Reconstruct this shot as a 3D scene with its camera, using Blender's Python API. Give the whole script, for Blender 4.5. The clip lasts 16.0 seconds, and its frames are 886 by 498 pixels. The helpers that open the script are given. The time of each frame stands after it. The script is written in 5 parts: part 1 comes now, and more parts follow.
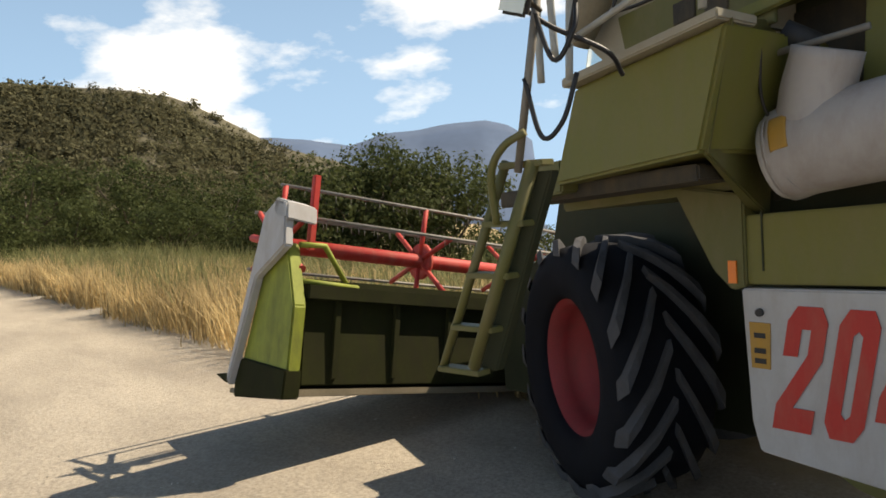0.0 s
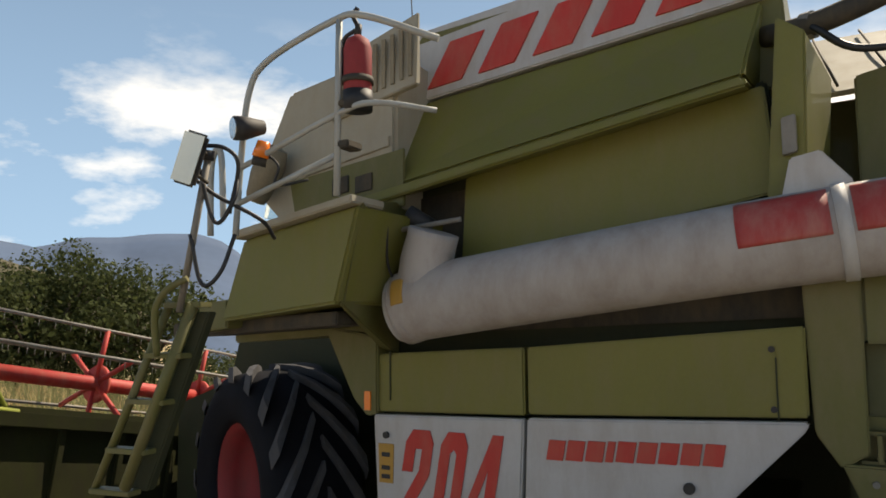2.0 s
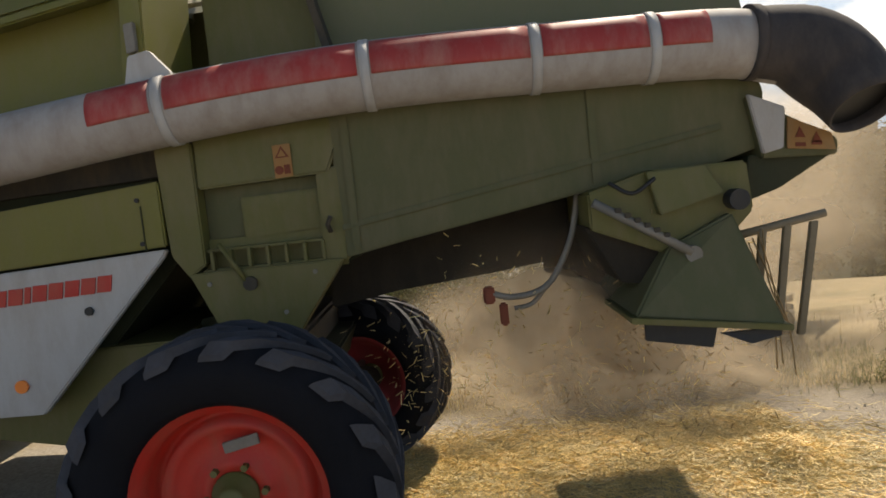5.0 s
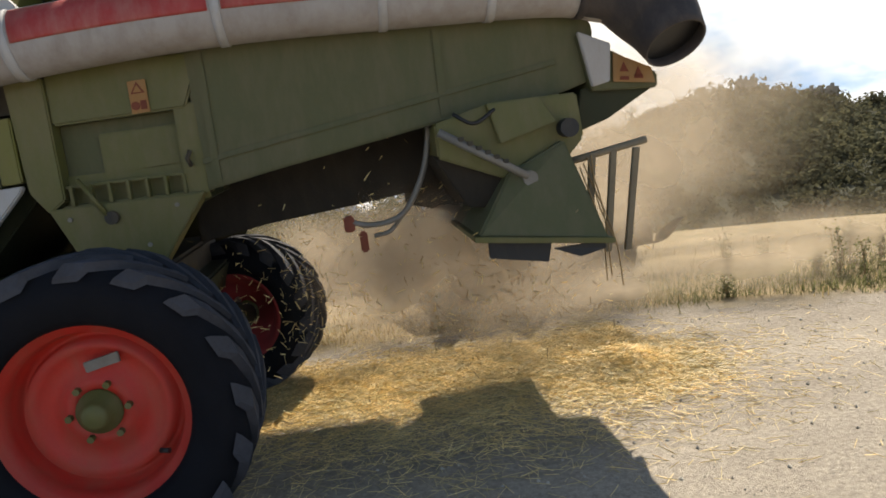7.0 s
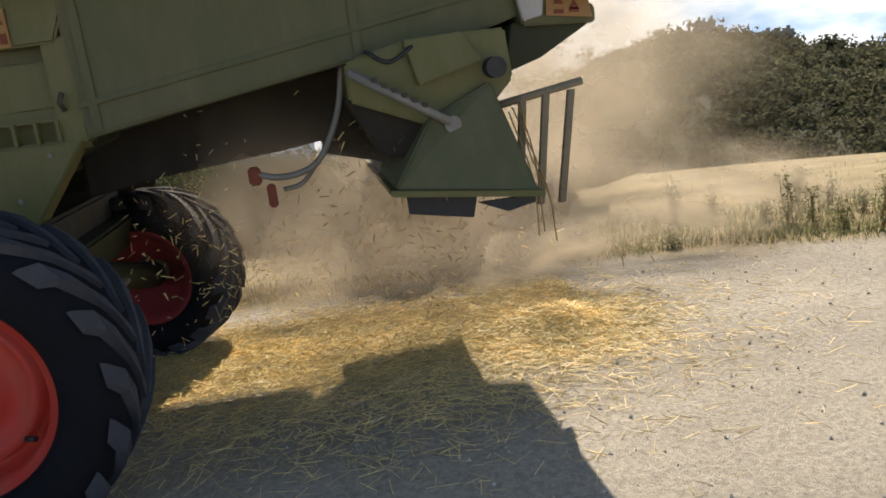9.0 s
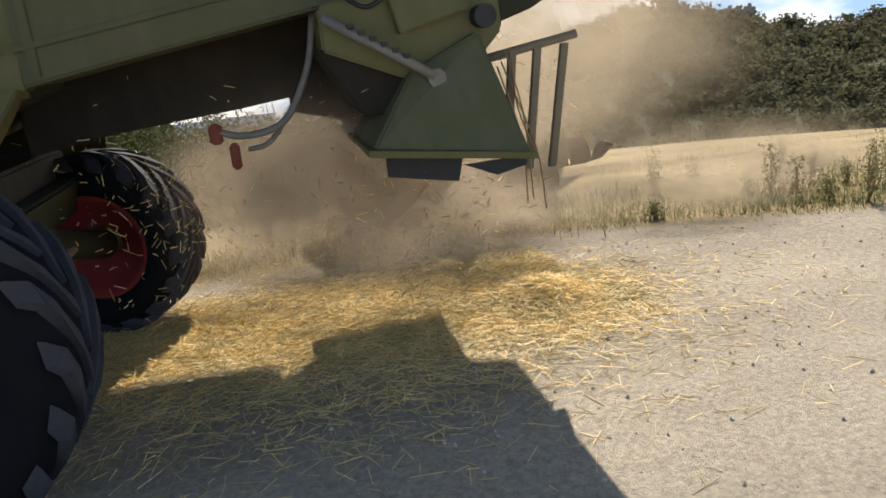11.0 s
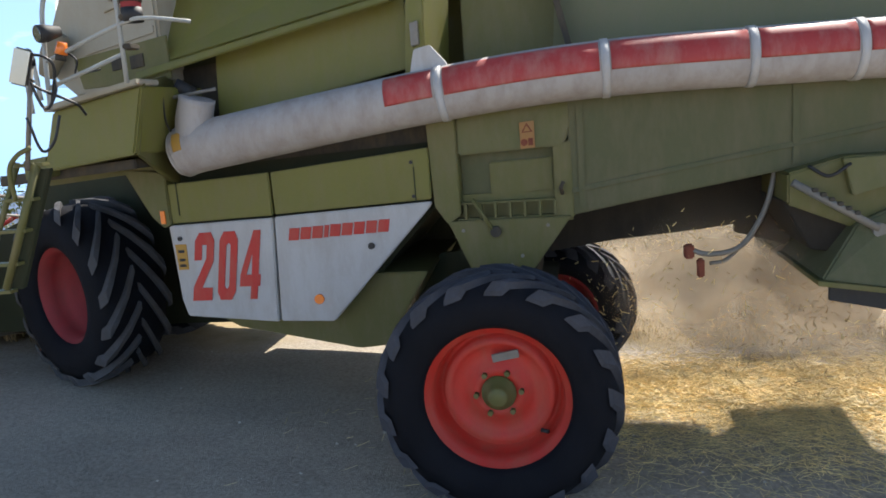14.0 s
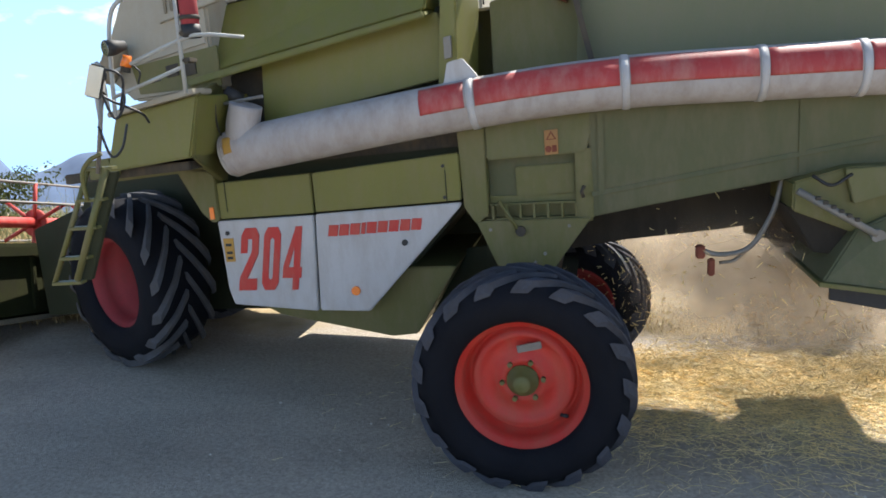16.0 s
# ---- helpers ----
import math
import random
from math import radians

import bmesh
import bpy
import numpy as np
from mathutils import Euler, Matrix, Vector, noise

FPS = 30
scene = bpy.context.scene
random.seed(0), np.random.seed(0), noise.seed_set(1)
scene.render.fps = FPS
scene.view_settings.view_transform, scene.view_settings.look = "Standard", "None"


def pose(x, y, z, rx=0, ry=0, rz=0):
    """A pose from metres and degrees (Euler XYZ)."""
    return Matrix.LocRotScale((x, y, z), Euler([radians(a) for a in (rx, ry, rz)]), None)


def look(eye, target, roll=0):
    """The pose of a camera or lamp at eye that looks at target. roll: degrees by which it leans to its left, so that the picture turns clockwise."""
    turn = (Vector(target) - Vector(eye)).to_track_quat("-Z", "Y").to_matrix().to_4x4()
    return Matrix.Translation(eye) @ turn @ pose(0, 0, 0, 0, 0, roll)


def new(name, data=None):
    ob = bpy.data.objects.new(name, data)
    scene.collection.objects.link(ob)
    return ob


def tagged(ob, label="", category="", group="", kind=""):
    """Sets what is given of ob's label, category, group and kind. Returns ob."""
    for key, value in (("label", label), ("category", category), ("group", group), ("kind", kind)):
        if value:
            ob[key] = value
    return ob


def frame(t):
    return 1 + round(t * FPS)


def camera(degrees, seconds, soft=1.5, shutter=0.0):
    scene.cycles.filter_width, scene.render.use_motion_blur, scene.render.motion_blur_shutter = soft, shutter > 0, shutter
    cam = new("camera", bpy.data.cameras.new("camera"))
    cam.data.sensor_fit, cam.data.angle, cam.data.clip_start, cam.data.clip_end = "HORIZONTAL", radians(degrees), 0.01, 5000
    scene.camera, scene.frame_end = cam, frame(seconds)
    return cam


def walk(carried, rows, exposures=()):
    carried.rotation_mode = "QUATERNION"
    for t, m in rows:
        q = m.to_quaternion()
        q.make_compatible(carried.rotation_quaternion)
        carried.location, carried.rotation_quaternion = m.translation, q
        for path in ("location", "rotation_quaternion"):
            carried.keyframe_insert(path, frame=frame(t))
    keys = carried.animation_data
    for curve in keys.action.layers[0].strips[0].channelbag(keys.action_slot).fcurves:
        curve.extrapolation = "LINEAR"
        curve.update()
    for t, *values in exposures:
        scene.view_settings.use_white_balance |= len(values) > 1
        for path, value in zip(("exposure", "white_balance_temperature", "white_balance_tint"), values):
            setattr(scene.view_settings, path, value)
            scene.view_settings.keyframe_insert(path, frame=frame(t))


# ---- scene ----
cam = camera(62.2, 16.0, soft=1.7)
PATH = [
    (0, (-0.886, -2.109, 1.935), (-2.436, -0.850, 1.814), -3.7),
    (0.4, (-0.684, -2.039, 1.936), (-2.159, -0.688, 1.925), -2.9),
    (1, (-0.539, -2.096, 1.931), (-1.849, -0.589, 2.046), -1.7),
    (1.5, (-0.415, -2.256, 1.901), (-1.549, -0.622, 2.111), -0.7),
    (2, (-0.391, -2.366, 1.996), (-1.339, -0.614, 2.177), -0.6),
    (2.5, (-0.441, -2.639, 1.992), (-1.011, -0.73, 2.171), -0.9),
    (2.8, (-0.301, -2.786, 1.934), (-0.783, -0.855, 2.133), -0.3),
    (3, (-0.288, -2.806, 1.978), (-0.634, -0.841, 2.109), -0.6),
    (3.5, (0.217, -2.746, 2.093), (-0.119, -0.775, 2.060), -3.6),
    (4, (0.625, -2.784, 2.003), (0.316, -0.809, 1.928), -4.6),
    (4.5, (0.921, -2.781, 1.908), (0.694, -0.801, 1.746), -5.7),
    (5, (0.921, -3.074, 1.774), (0.896, -1.082, 1.602), -6.1),
    (7.3, (1.182, -3.368, 1.605), (1.402, -1.408, 1.269), -6.8),
    (8, (1.253, -3.253, 1.597), (1.502, -1.308, 1.199), -6.4),
    (9, (1.410, -3.029, 1.570), (1.707, -1.107, 1.103), -7.0),
    (11.5, (1.324, -2.722, 1.470), (1.715, -0.838, 0.922), -5.9),
    (12, (1.109, -3.174, 1.640), (1.255, -1.235, 1.171), -5.0),
    (12.5, (0.860, -3.626, 1.861), (0.709, -1.668, 1.481), -5.1),
    (13, (0.635, -3.816, 2.002), (0.325, -1.872, 1.644), -5.8),
    (13.5, (0.532, -3.886, 2.056), (0.193, -1.946, 1.711), -5.3),
    (14, (0.454, -4.000, 2.137), (0.070, -2.070, 1.781), -4.5),
    (14.5, (0.396, -4.128, 2.271), (-0.006, -2.210, 1.872), -4.9),
    (15, (0.371, -4.201, 2.315), (-0.047, -2.288, 1.910), -4.4),
    (16, (0.444, -4.368, 2.320), (0.017, -2.456, 1.918), -4.1),
]
walk(cam, [(t, look(eye, target, roll)) for t, eye, target, roll in PATH],
     exposures=[(0.0, 0.43, 8000, 10), (2.0, 0.28, 8000, 10), (3.0, 0.2, 8050, 10), (5.0, 0.22, 7750, 10), (7.5, 0.44, 7150, 10), (11.5, 0.42, 7050, 10), (13.0, 0.72, 6750, 10), (14.5, 1.02, 6550, 10), (16.0, 1.08, 6450, 10)])

# ---------------------------------------------------------------- light
SUN_TO = Vector((0.33, 0.80, 1.0)).normalized()
SUN_EL = math.asin(SUN_TO.z)
SUN_AZ = math.atan2(SUN_TO.x, SUN_TO.y)

world = bpy.data.worlds.new("sky")
scene.world = world
world.use_nodes = True
wn, wl = world.node_tree.nodes, world.node_tree.links
wn.clear()
w_out = wn.new("ShaderNodeOutputWorld")
w_bg = wn.new("ShaderNodeBackground")
w_sky = wn.new("ShaderNodeTexSky")
w_sky.sky_type = "NISHITA"
w_sky.sun_disc = False
w_sky.sun_elevation = SUN_EL
w_sky.sun_rotation = SUN_AZ
w_sky.air_density = 1.0
w_sky.dust_density = 0.5
w_sky.ozone_density = 2.0
w_co = wn.new("ShaderNodeTexCoord")
w_map = wn.new("ShaderNodeMapping")
w_map.inputs["Scale"].default_value = (1.0, 1.0, 2.4)
w_map.inputs["Location"].default_value = (0.9, 0.35, 0.12)
w_n = wn.new("ShaderNodeTexNoise")
w_n.inputs["Scale"].default_value = 2.3
w_n.inputs["Detail"].default_value = 9.0
w_n.inputs["Roughness"].default_value = 0.56
w_r = wn.new("ShaderNodeValToRGB")
w_r.color_ramp.elements[0].position = 0.52
w_r.color_ramp.elements[0].color = (0, 0, 0, 1)
w_r.color_ramp.elements[1].position = 0.62
w_r.color_ramp.elements[1].color = (1, 1, 1, 1)
w_mix = wn.new("ShaderNodeMixRGB")
w_mix.inputs[2].default_value = (15.0, 15.2, 15.6, 1)
w_sep = wn.new("ShaderNodeSeparateXYZ")
wl.new(w_co.outputs["Generated"], w_sep.inputs[0])
wl.new(w_co.outputs["Generated"], w_map.inputs["Vector"])
wl.new(w_map.outputs["Vector"], w_n.inputs["Vector"])
w_dot = wn.new("ShaderNodeVectorMath")
w_dot.operation = "DOT_PRODUCT"
w_dot.inputs[1].default_value = (math.sin(SUN_AZ), math.cos(SUN_AZ), 0.0)
wl.new(w_co.outputs["Generated"], w_dot.inputs[0])
w_side = wn.new("ShaderNodeMapRange")
w_side.inputs["From Min"].default_value = 0.35
w_side.inputs["From Max"].default_value = 1.0
w_side.inputs["To Max"].default_value = 0.15
wl.new(w_dot.outputs["Value"], w_side.inputs["Value"])
w_sum = wn.new("ShaderNodeMath")
wl.new(w_n.outputs["Fac"], w_sum.inputs[0])
wl.new(w_side.outputs["Result"], w_sum.inputs[1])
wl.new(w_sum.outputs[0], w_r.inputs["Fac"])
w_top = wn.new("ShaderNodeMapRange")
w_top.inputs["From Min"].default_value = 0.25
w_top.inputs["From Max"].default_value = 0.38
w_top.inputs["To Min"].default_value = 1.0
w_top.inputs["To Max"].default_value = 0.0
wl.new(w_sep.outputs["Z"], w_top.inputs["Value"])
w_cov = wn.new("ShaderNodeMath")
w_cov.operation = "MULTIPLY"
wl.new(w_r.outputs["Color"], w_cov.inputs[0])
wl.new(w_top.outputs["Result"], w_cov.inputs[1])
wl.new(w_cov.outputs[0], w_mix.inputs["Fac"])
w_low = wn.new("ShaderNodeMapRange")
w_low.inputs["From Min"].default_value = 0.0
w_low.inputs["From Max"].default_value = 0.75
w_low.inputs["To Min"].default_value = 0.9
w_low.inputs["To Max"].default_value = 0.0
wl.new(w_sep.outputs["Z"], w_low.inputs["Value"])
w_haze = wn.new("ShaderNodeMixRGB")
w_haze.inputs[2].default_value = (4.3, 7.5, 12.4, 1)
wl.new(w_low.outputs["Result"], w_haze.inputs["Fac"])
wl.new(w_sky.outputs["Color"], w_haze.inputs[1])
wl.new(w_haze.outputs["Color"], w_mix.inputs[1])
wl.new(w_mix.outputs["Color"], w_bg.inputs["Color"])
w_bg.inputs["Strength"].default_value = 0.074
wl.new(w_bg.outputs["Background"], w_out.inputs["Surface"])

sun = new("sun", bpy.data.lights.new("sun", "SUN"))
sun.data.energy = 5.0
sun.data.angle = radians(0.53)
sun.data.color = (1.0, 0.955, 0.88)
sun.matrix_world = look(SUN_TO * 40, (0, 0, 0))


# ---------------------------------------------------------------- materials
def mat(name, color, rough=0.6, metal=0.0, vary=0.25, scale=3.0, fine=60.0, bump=0.15, dirt=None, dirt_amount=0.0,
        coat=0.0, stretch=(1, 1, 1), per_piece=0.0, shine=0.5, thin=0.0):
    m = bpy.data.materials.new(name)
    m.use_nodes = True
    n, l = m.node_tree.nodes, m.node_tree.links
    b = n["Principled BSDF"]
    b.inputs["Roughness"].default_value = rough
    b.inputs["Metallic"].default_value = metal
    b.inputs["Coat Weight"].default_value = coat
    b.inputs["Specular IOR Level"].default_value = shine
    geo = n.new("ShaderNodeNewGeometry")
    mp = n.new("ShaderNodeMapping")
    mp.inputs["Scale"].default_value = stretch
    l.new(geo.outputs["Position"], mp.inputs["Vector"])
    big = n.new("ShaderNodeTexNoise")
    big.inputs["Scale"].default_value = scale
    big.inputs["Detail"].default_value = 6
    small = n.new("ShaderNodeTexNoise")
    small.inputs["Scale"].default_value = fine
    small.inputs["Detail"].default_value = 4
    l.new(mp.outputs["Vector"], big.inputs["Vector"])
    l.new(mp.outputs["Vector"], small.inputs["Vector"])
    add = n.new("ShaderNodeMath")
    add.operation = "MULTIPLY_ADD"
    l.new(small.outputs["Fac"], add.inputs[0])
    add.inputs[1].default_value = 0.4
    l.new(big.outputs["Fac"], add.inputs[2])
    rg = n.new("ShaderNodeMapRange")
    rg.inputs["From Min"].default_value = 0.4
    rg.inputs["From Max"].default_value = 1.0
    rg.inputs["To Min"].default_value = 1.0 - vary
    rg.inputs["To Max"].default_value = 1.0 + vary
    l.new(add.outputs[0], rg.inputs["Value"])
    mul = n.new("ShaderNodeMixRGB")
    mul.blend_type = "MULTIPLY"
    mul.inputs["Fac"].default_value = 1.0
    mul.inputs[1].default_value = (*color, 1)
    l.new(rg.outputs["Result"], mul.inputs[2])
    last = mul.outputs["Color"]
    if per_piece:
        info = n.new("ShaderNodeNewGeometry")
        pr = n.new("ShaderNodeMapRange")
        pr.inputs["To Min"].default_value = 1 - per_piece
        pr.inputs["To Max"].default_value = 1 + per_piece
        l.new(info.outputs["Random Per Island"], pr.inputs["Value"])
        m2 = n.new("ShaderNodeMixRGB")
        m2.blend_type = "MULTIPLY"
        m2.inputs["Fac"].default_value = 1.0
        l.new(last, m2.inputs[1])
        l.new(pr.outputs["Result"], m2.inputs[2])
        last = m2.outputs["Color"]
    if dirt:
        dn = n.new("ShaderNodeTexNoise")
        dn.inputs["Scale"].default_value = 4.5
        dn.inputs["Detail"].default_value = 8
        dn.inputs["Roughness"].default_value = 0.65
        dm = n.new("ShaderNodeMapping")
        dm.inputs["Scale"].default_value = (2.2, 2.2, 0.7)
        l.new(geo.outputs["Position"], dm.inputs["Vector"])
        l.new(dm.outputs["Vector"], dn.inputs["Vector"])
        dr = n.new("ShaderNodeMapRange")
        dr.inputs["From Min"].default_value = 0.42
        dr.inputs["From Max"].default_value = 0.72
        dr.inputs["To Max"].default_value = dirt_amount
        l.new(dn.outputs["Fac"], dr.inputs["Value"])
        dx = n.new("ShaderNodeMixRGB")
        l.new(dr.outputs["Result"], dx.inputs["Fac"])
        l.new(last, dx.inputs[1])
        dx.inputs[2].default_value = (*dirt, 1)
        last = dx.outputs["Color"]
        rr = n.new("ShaderNodeMapRange")
        rr.inputs["To Min"].default_value = rough
        rr.inputs["To Max"].default_value = min(1.0, rough + 0.35)
        l.new(dn.outputs["Fac"], rr.inputs["Value"])
        l.new(rr.outputs["Result"], b.inputs["Roughness"])
    l.new(last, b.inputs["Base Color"])
    if bump:
        bp = n.new("ShaderNodeBump")
        bp.inputs["Strength"].default_value = bump
        bp.inputs["Distance"].default_value = 0.01
        l.new(add.outputs[0], bp.inputs["Height"])
        l.new(bp.outputs["Normal"], b.inputs["Normal"])
    if thin:
        tl = n.new("ShaderNodeBsdfTranslucent")
        l.new(last, tl.inputs["Color"])
        mx = n.new("ShaderNodeMixShader")
        mx.inputs[0].default_value = thin
        l.new(b.outputs[0], mx.inputs[1])
        l.new(tl.outputs[0], mx.inputs[2])
        l.new(mx.outputs[0], n["Material Output"].inputs["Surface"])
    return m


DUST = (0.26, 0.20, 0.125)
M_GREEN = mat("olive_paint", (0.112, 0.108, 0.026), 0.48, vary=0.12, scale=1.2, bump=0.02, dirt=(0.20, 0.155, 0.095), dirt_amount=0.42, coat=0.08)
M_YELLOW = mat("yellow_green_paint", (0.150, 0.142, 0.023), 0.45, vary=0.10, scale=1.5, bump=0.02, dirt=(0.20, 0.16, 0.09), dirt_amount=0.35, coat=0.08)
M_HOOD = mat("faded_green_paint", (0.088, 0.090, 0.036), 0.55, vary=0.10, scale=1.0, bump=0.02, dirt=(0.17, 0.14, 0.085), dirt_amount=0.5)
# Paler copy of the hood green; the sun glare is in its tone.
M_ENGINE = mat("paler_green_with_glare", (0.150, 0.152, 0.078), 0.5, vary=0.08, scale=0.8, bump=0.02, dirt=(0.19, 0.165, 0.11), dirt_amount=0.45)
# Also colours the inner backing plates, where it stands in for shade.
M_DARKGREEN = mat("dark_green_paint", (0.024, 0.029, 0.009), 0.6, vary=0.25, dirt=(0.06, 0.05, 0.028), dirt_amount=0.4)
M_WHITE = mat("white_paint", (0.44, 0.43, 0.42), 0.45, vary=0.06, scale=2, bump=0.01, dirt=(0.30, 0.24, 0.19), dirt_amount=0.45)
M_TUBE = mat("dusty_white_tube_paint", (0.37, 0.34, 0.32), 0.5, vary=0.06, scale=1.6, bump=0.02, dirt=(0.21, 0.16, 0.125), dirt_amount=0.55)
M_GRIME = mat("grimy_dark_green_paint", (0.021, 0.023, 0.005), 0.85, vary=0.35, bump=0.1, dirt=(0.022, 0.018, 0.010), dirt_amount=0.6, shine=0.2)
M_RED = mat("red_paint", (0.48, 0.030, 0.022), 0.45, vary=0.12, bump=0.03, dirt=(0.42, 0.20, 0.13), dirt_amount=0.35)
M_REDBAND = mat("faded_red_film", (0.36, 0.035, 0.03), 0.4, vary=0.12, bump=0.02, dirt=(0.45, 0.30, 0.24), dirt_amount=0.4)
M_RIM = mat("red_rim_paint", (0.50, 0.028, 0.016), 0.42, vary=0.12, bump=0.03, dirt=(0.30, 0.12, 0.07), dirt_amount=0.4)
# Darkened copy of the rim red: wear, plus shade on the recessed rims.
M_RED_DARKENED = mat("darkened_crimson_paint", (0.26, 0.022, 0.024), 0.55, vary=0.18, bump=0.04, dirt=(0.13, 0.05, 0.04), dirt_amount=0.4)
M_BOOT = mat("dusty_rubber_boot", (0.040, 0.034, 0.034), 0.7, vary=0.25, bump=0.08, dirt=(0.11, 0.088, 0.075), dirt_amount=0.6)
M_RUBBER = mat("tyre_rubber", (0.0065, 0.007, 0.010), 0.75, vary=0.3, scale=5, bump=0.2, dirt=(0.018, 0.017, 0.018), dirt_amount=0.35, shine=0.18)
M_LUG = mat("worn_lug_rubber", (0.070, 0.070, 0.075), 0.7, vary=0.25, scale=8, bump=0.25, dirt=(0.060, 0.053, 0.046), dirt_amount=0.5, shine=0.25)
# Worn rubber, lighter and bluer: skylight on the bars is in the colour.
M_SHOULDER = mat("worn_rubber_with_sky_sheen", (0.045, 0.047, 0.058), 0.55, vary=0.3, scale=8, bump=0.2, dirt=(0.05, 0.047, 0.045), dirt_amount=0.35, shine=0.3)
M_STEEL = mat("galvanised_steel", (0.25, 0.235, 0.21), 0.55, 0.5, vary=0.15, bump=0.05, dirt=(0.18, 0.14, 0.09), dirt_amount=0.4)
M_RAIL = mat("grey_rail_paint", (0.38, 0.39, 0.37), 0.5, 0.2, vary=0.12, bump=0.03, dirt=DUST, dirt_amount=0.3)
# Oily metal parts, and plates that paint the shade of gaps.
M_DARK = mat("oily_metal_and_gap_shade", (0.045, 0.04, 0.032), 0.6, 0.2, vary=0.3, bump=0.15, dirt=(0.16, 0.12, 0.07), dirt_amount=0.5)
# Dusty brown kept near black: the shade under the hood is in it.
M_UNDER = mat("dusty_brown_with_shade", (0.024, 0.019, 0.013), 0.9, vary=0.3, bump=0.3, dirt=(0.055, 0.042, 0.027), dirt_amount=0.5)
M_RUST = mat("rusty_casting", (0.20, 0.055, 0.03), 0.8, 0.2, vary=0.35, bump=0.3)
M_BLACK = mat("black_plastic", (0.015, 0.015, 0.016), 0.45, vary=0.2, bump=0.05, dirt=(0.10, 0.085, 0.065), dirt_amount=0.3)
M_HOSE = mat("black_rubber_hose", (0.012, 0.012, 0.013), 0.5, vary=0.2, bump=0.05)
M_CREAM = mat("cream_panel", (0.33, 0.30, 0.23), 0.5, vary=0.08, bump=0.02, dirt=DUST, dirt_amount=0.3)
M_ORANGE = mat("orange_lens", (0.85, 0.20, 0.02), 0.25, vary=0.08, bump=0.0, coat=0.5)
M_FADED = mat("faded_orange_film", (0.34, 0.17, 0.055), 0.6, vary=0.2, bump=0.0, dirt=(0.24, 0.18, 0.10), dirt_amount=0.6)
M_STICKER = mat("warning_yellow_film", (0.42, 0.22, 0.03), 0.45, vary=0.12, bump=0.0, dirt=DUST, dirt_amount=0.3)
M_LIME = mat("bright_lime_paint", (0.24, 0.27, 0.03), 0.5, vary=0.15, bump=0.02, dirt=(0.09, 0.085, 0.03), dirt_amount=0.6)
M_WOOD = mat("weathered_bar", (0.20, 0.165, 0.11), 0.8, vary=0.3, bump=0.2)
M_STRAW = mat("golden_straw", (0.82, 0.66, 0.31), 0.5, vary=0.2, bump=0.0, per_piece=0.35, thin=0.25)
M_TWINE = mat("dry_stalk", (0.30, 0.20, 0.09), 0.8, vary=0.25, bump=0.1)
M_STONE = mat("pale_pebble", (0.46, 0.42, 0.35), 0.9, vary=0.25, bump=0.3, per_piece=0.4)
M_LEAF = mat("oak_leaves", (0.066, 0.080, 0.030), 0.6, vary=0.3, scale=0.6, fine=8, bump=0.0, per_piece=0.35, shine=0.08, thin=0.4)
M_LEAF2 = mat("hillside_leaves", (0.118, 0.112, 0.064), 0.9, vary=0.35, scale=0.05, fine=0.6, bump=0.0, per_piece=0.3, shine=0.05, thin=0.45)
M_BARK = mat("tree_bark", (0.09, 0.07, 0.05), 0.9, vary=0.3, bump=0.4)
M_GRASS = mat("green_grass", (0.19, 0.19, 0.085), 0.7, vary=0.3, scale=1.0, bump=0.0, per_piece=0.4, shine=0.1, thin=0.5)
M_DRY = mat("dry_grass", (0.52, 0.39, 0.20), 0.8, vary=0.45, scale=0.7, bump=0.0, per_piece=0.4, shine=0.1, thin=0.5)
M_HILL = mat("hillside_soil", (0.095, 0.085, 0.052), 0.95, vary=0.35, scale=0.03, fine=0.4, bump=0.0)
M_HILL_DARK = mat("wooded_soil", (0.05, 0.052, 0.026), 0.95, vary=0.35, scale=0.05, fine=0.6, bump=0.0)
# Blue tint carries the aerial haze of the distance in the base colour.
M_FARHILL = mat("mountain_blue_with_haze", (0.085, 0.125, 0.20), 1.0, vary=0.15, scale=0.004, fine=0.03, bump=0.0)
M_RUIN = mat("ruin_stone", (0.30, 0.27, 0.22), 0.95, vary=0.2, bump=0.2)
M_GLASSLAMP = mat("lamp_reflector", (0.62, 0.62, 0.60), 0.12, 0.9, vary=0.05, bump=0.0)
M_MIRROR = mat("mirror_glass", (0.52, 0.52, 0.46), 0.22, 0.7, vary=0.06, bump=0.0)


def glass():
    m = bpy.data.materials.new("cab_glass")
    m.use_nodes = True
    b = m.node_tree.nodes["Principled BSDF"]
    b.inputs["Base Color"].default_value = (0.75, 0.80, 0.76, 1)
    b.inputs["Roughness"].default_value = 0.03
    b.inputs["Transmission Weight"].default_value = 0.95
    b.inputs["IOR"].default_value = 1.1
    return m


M_GLASS = glass()


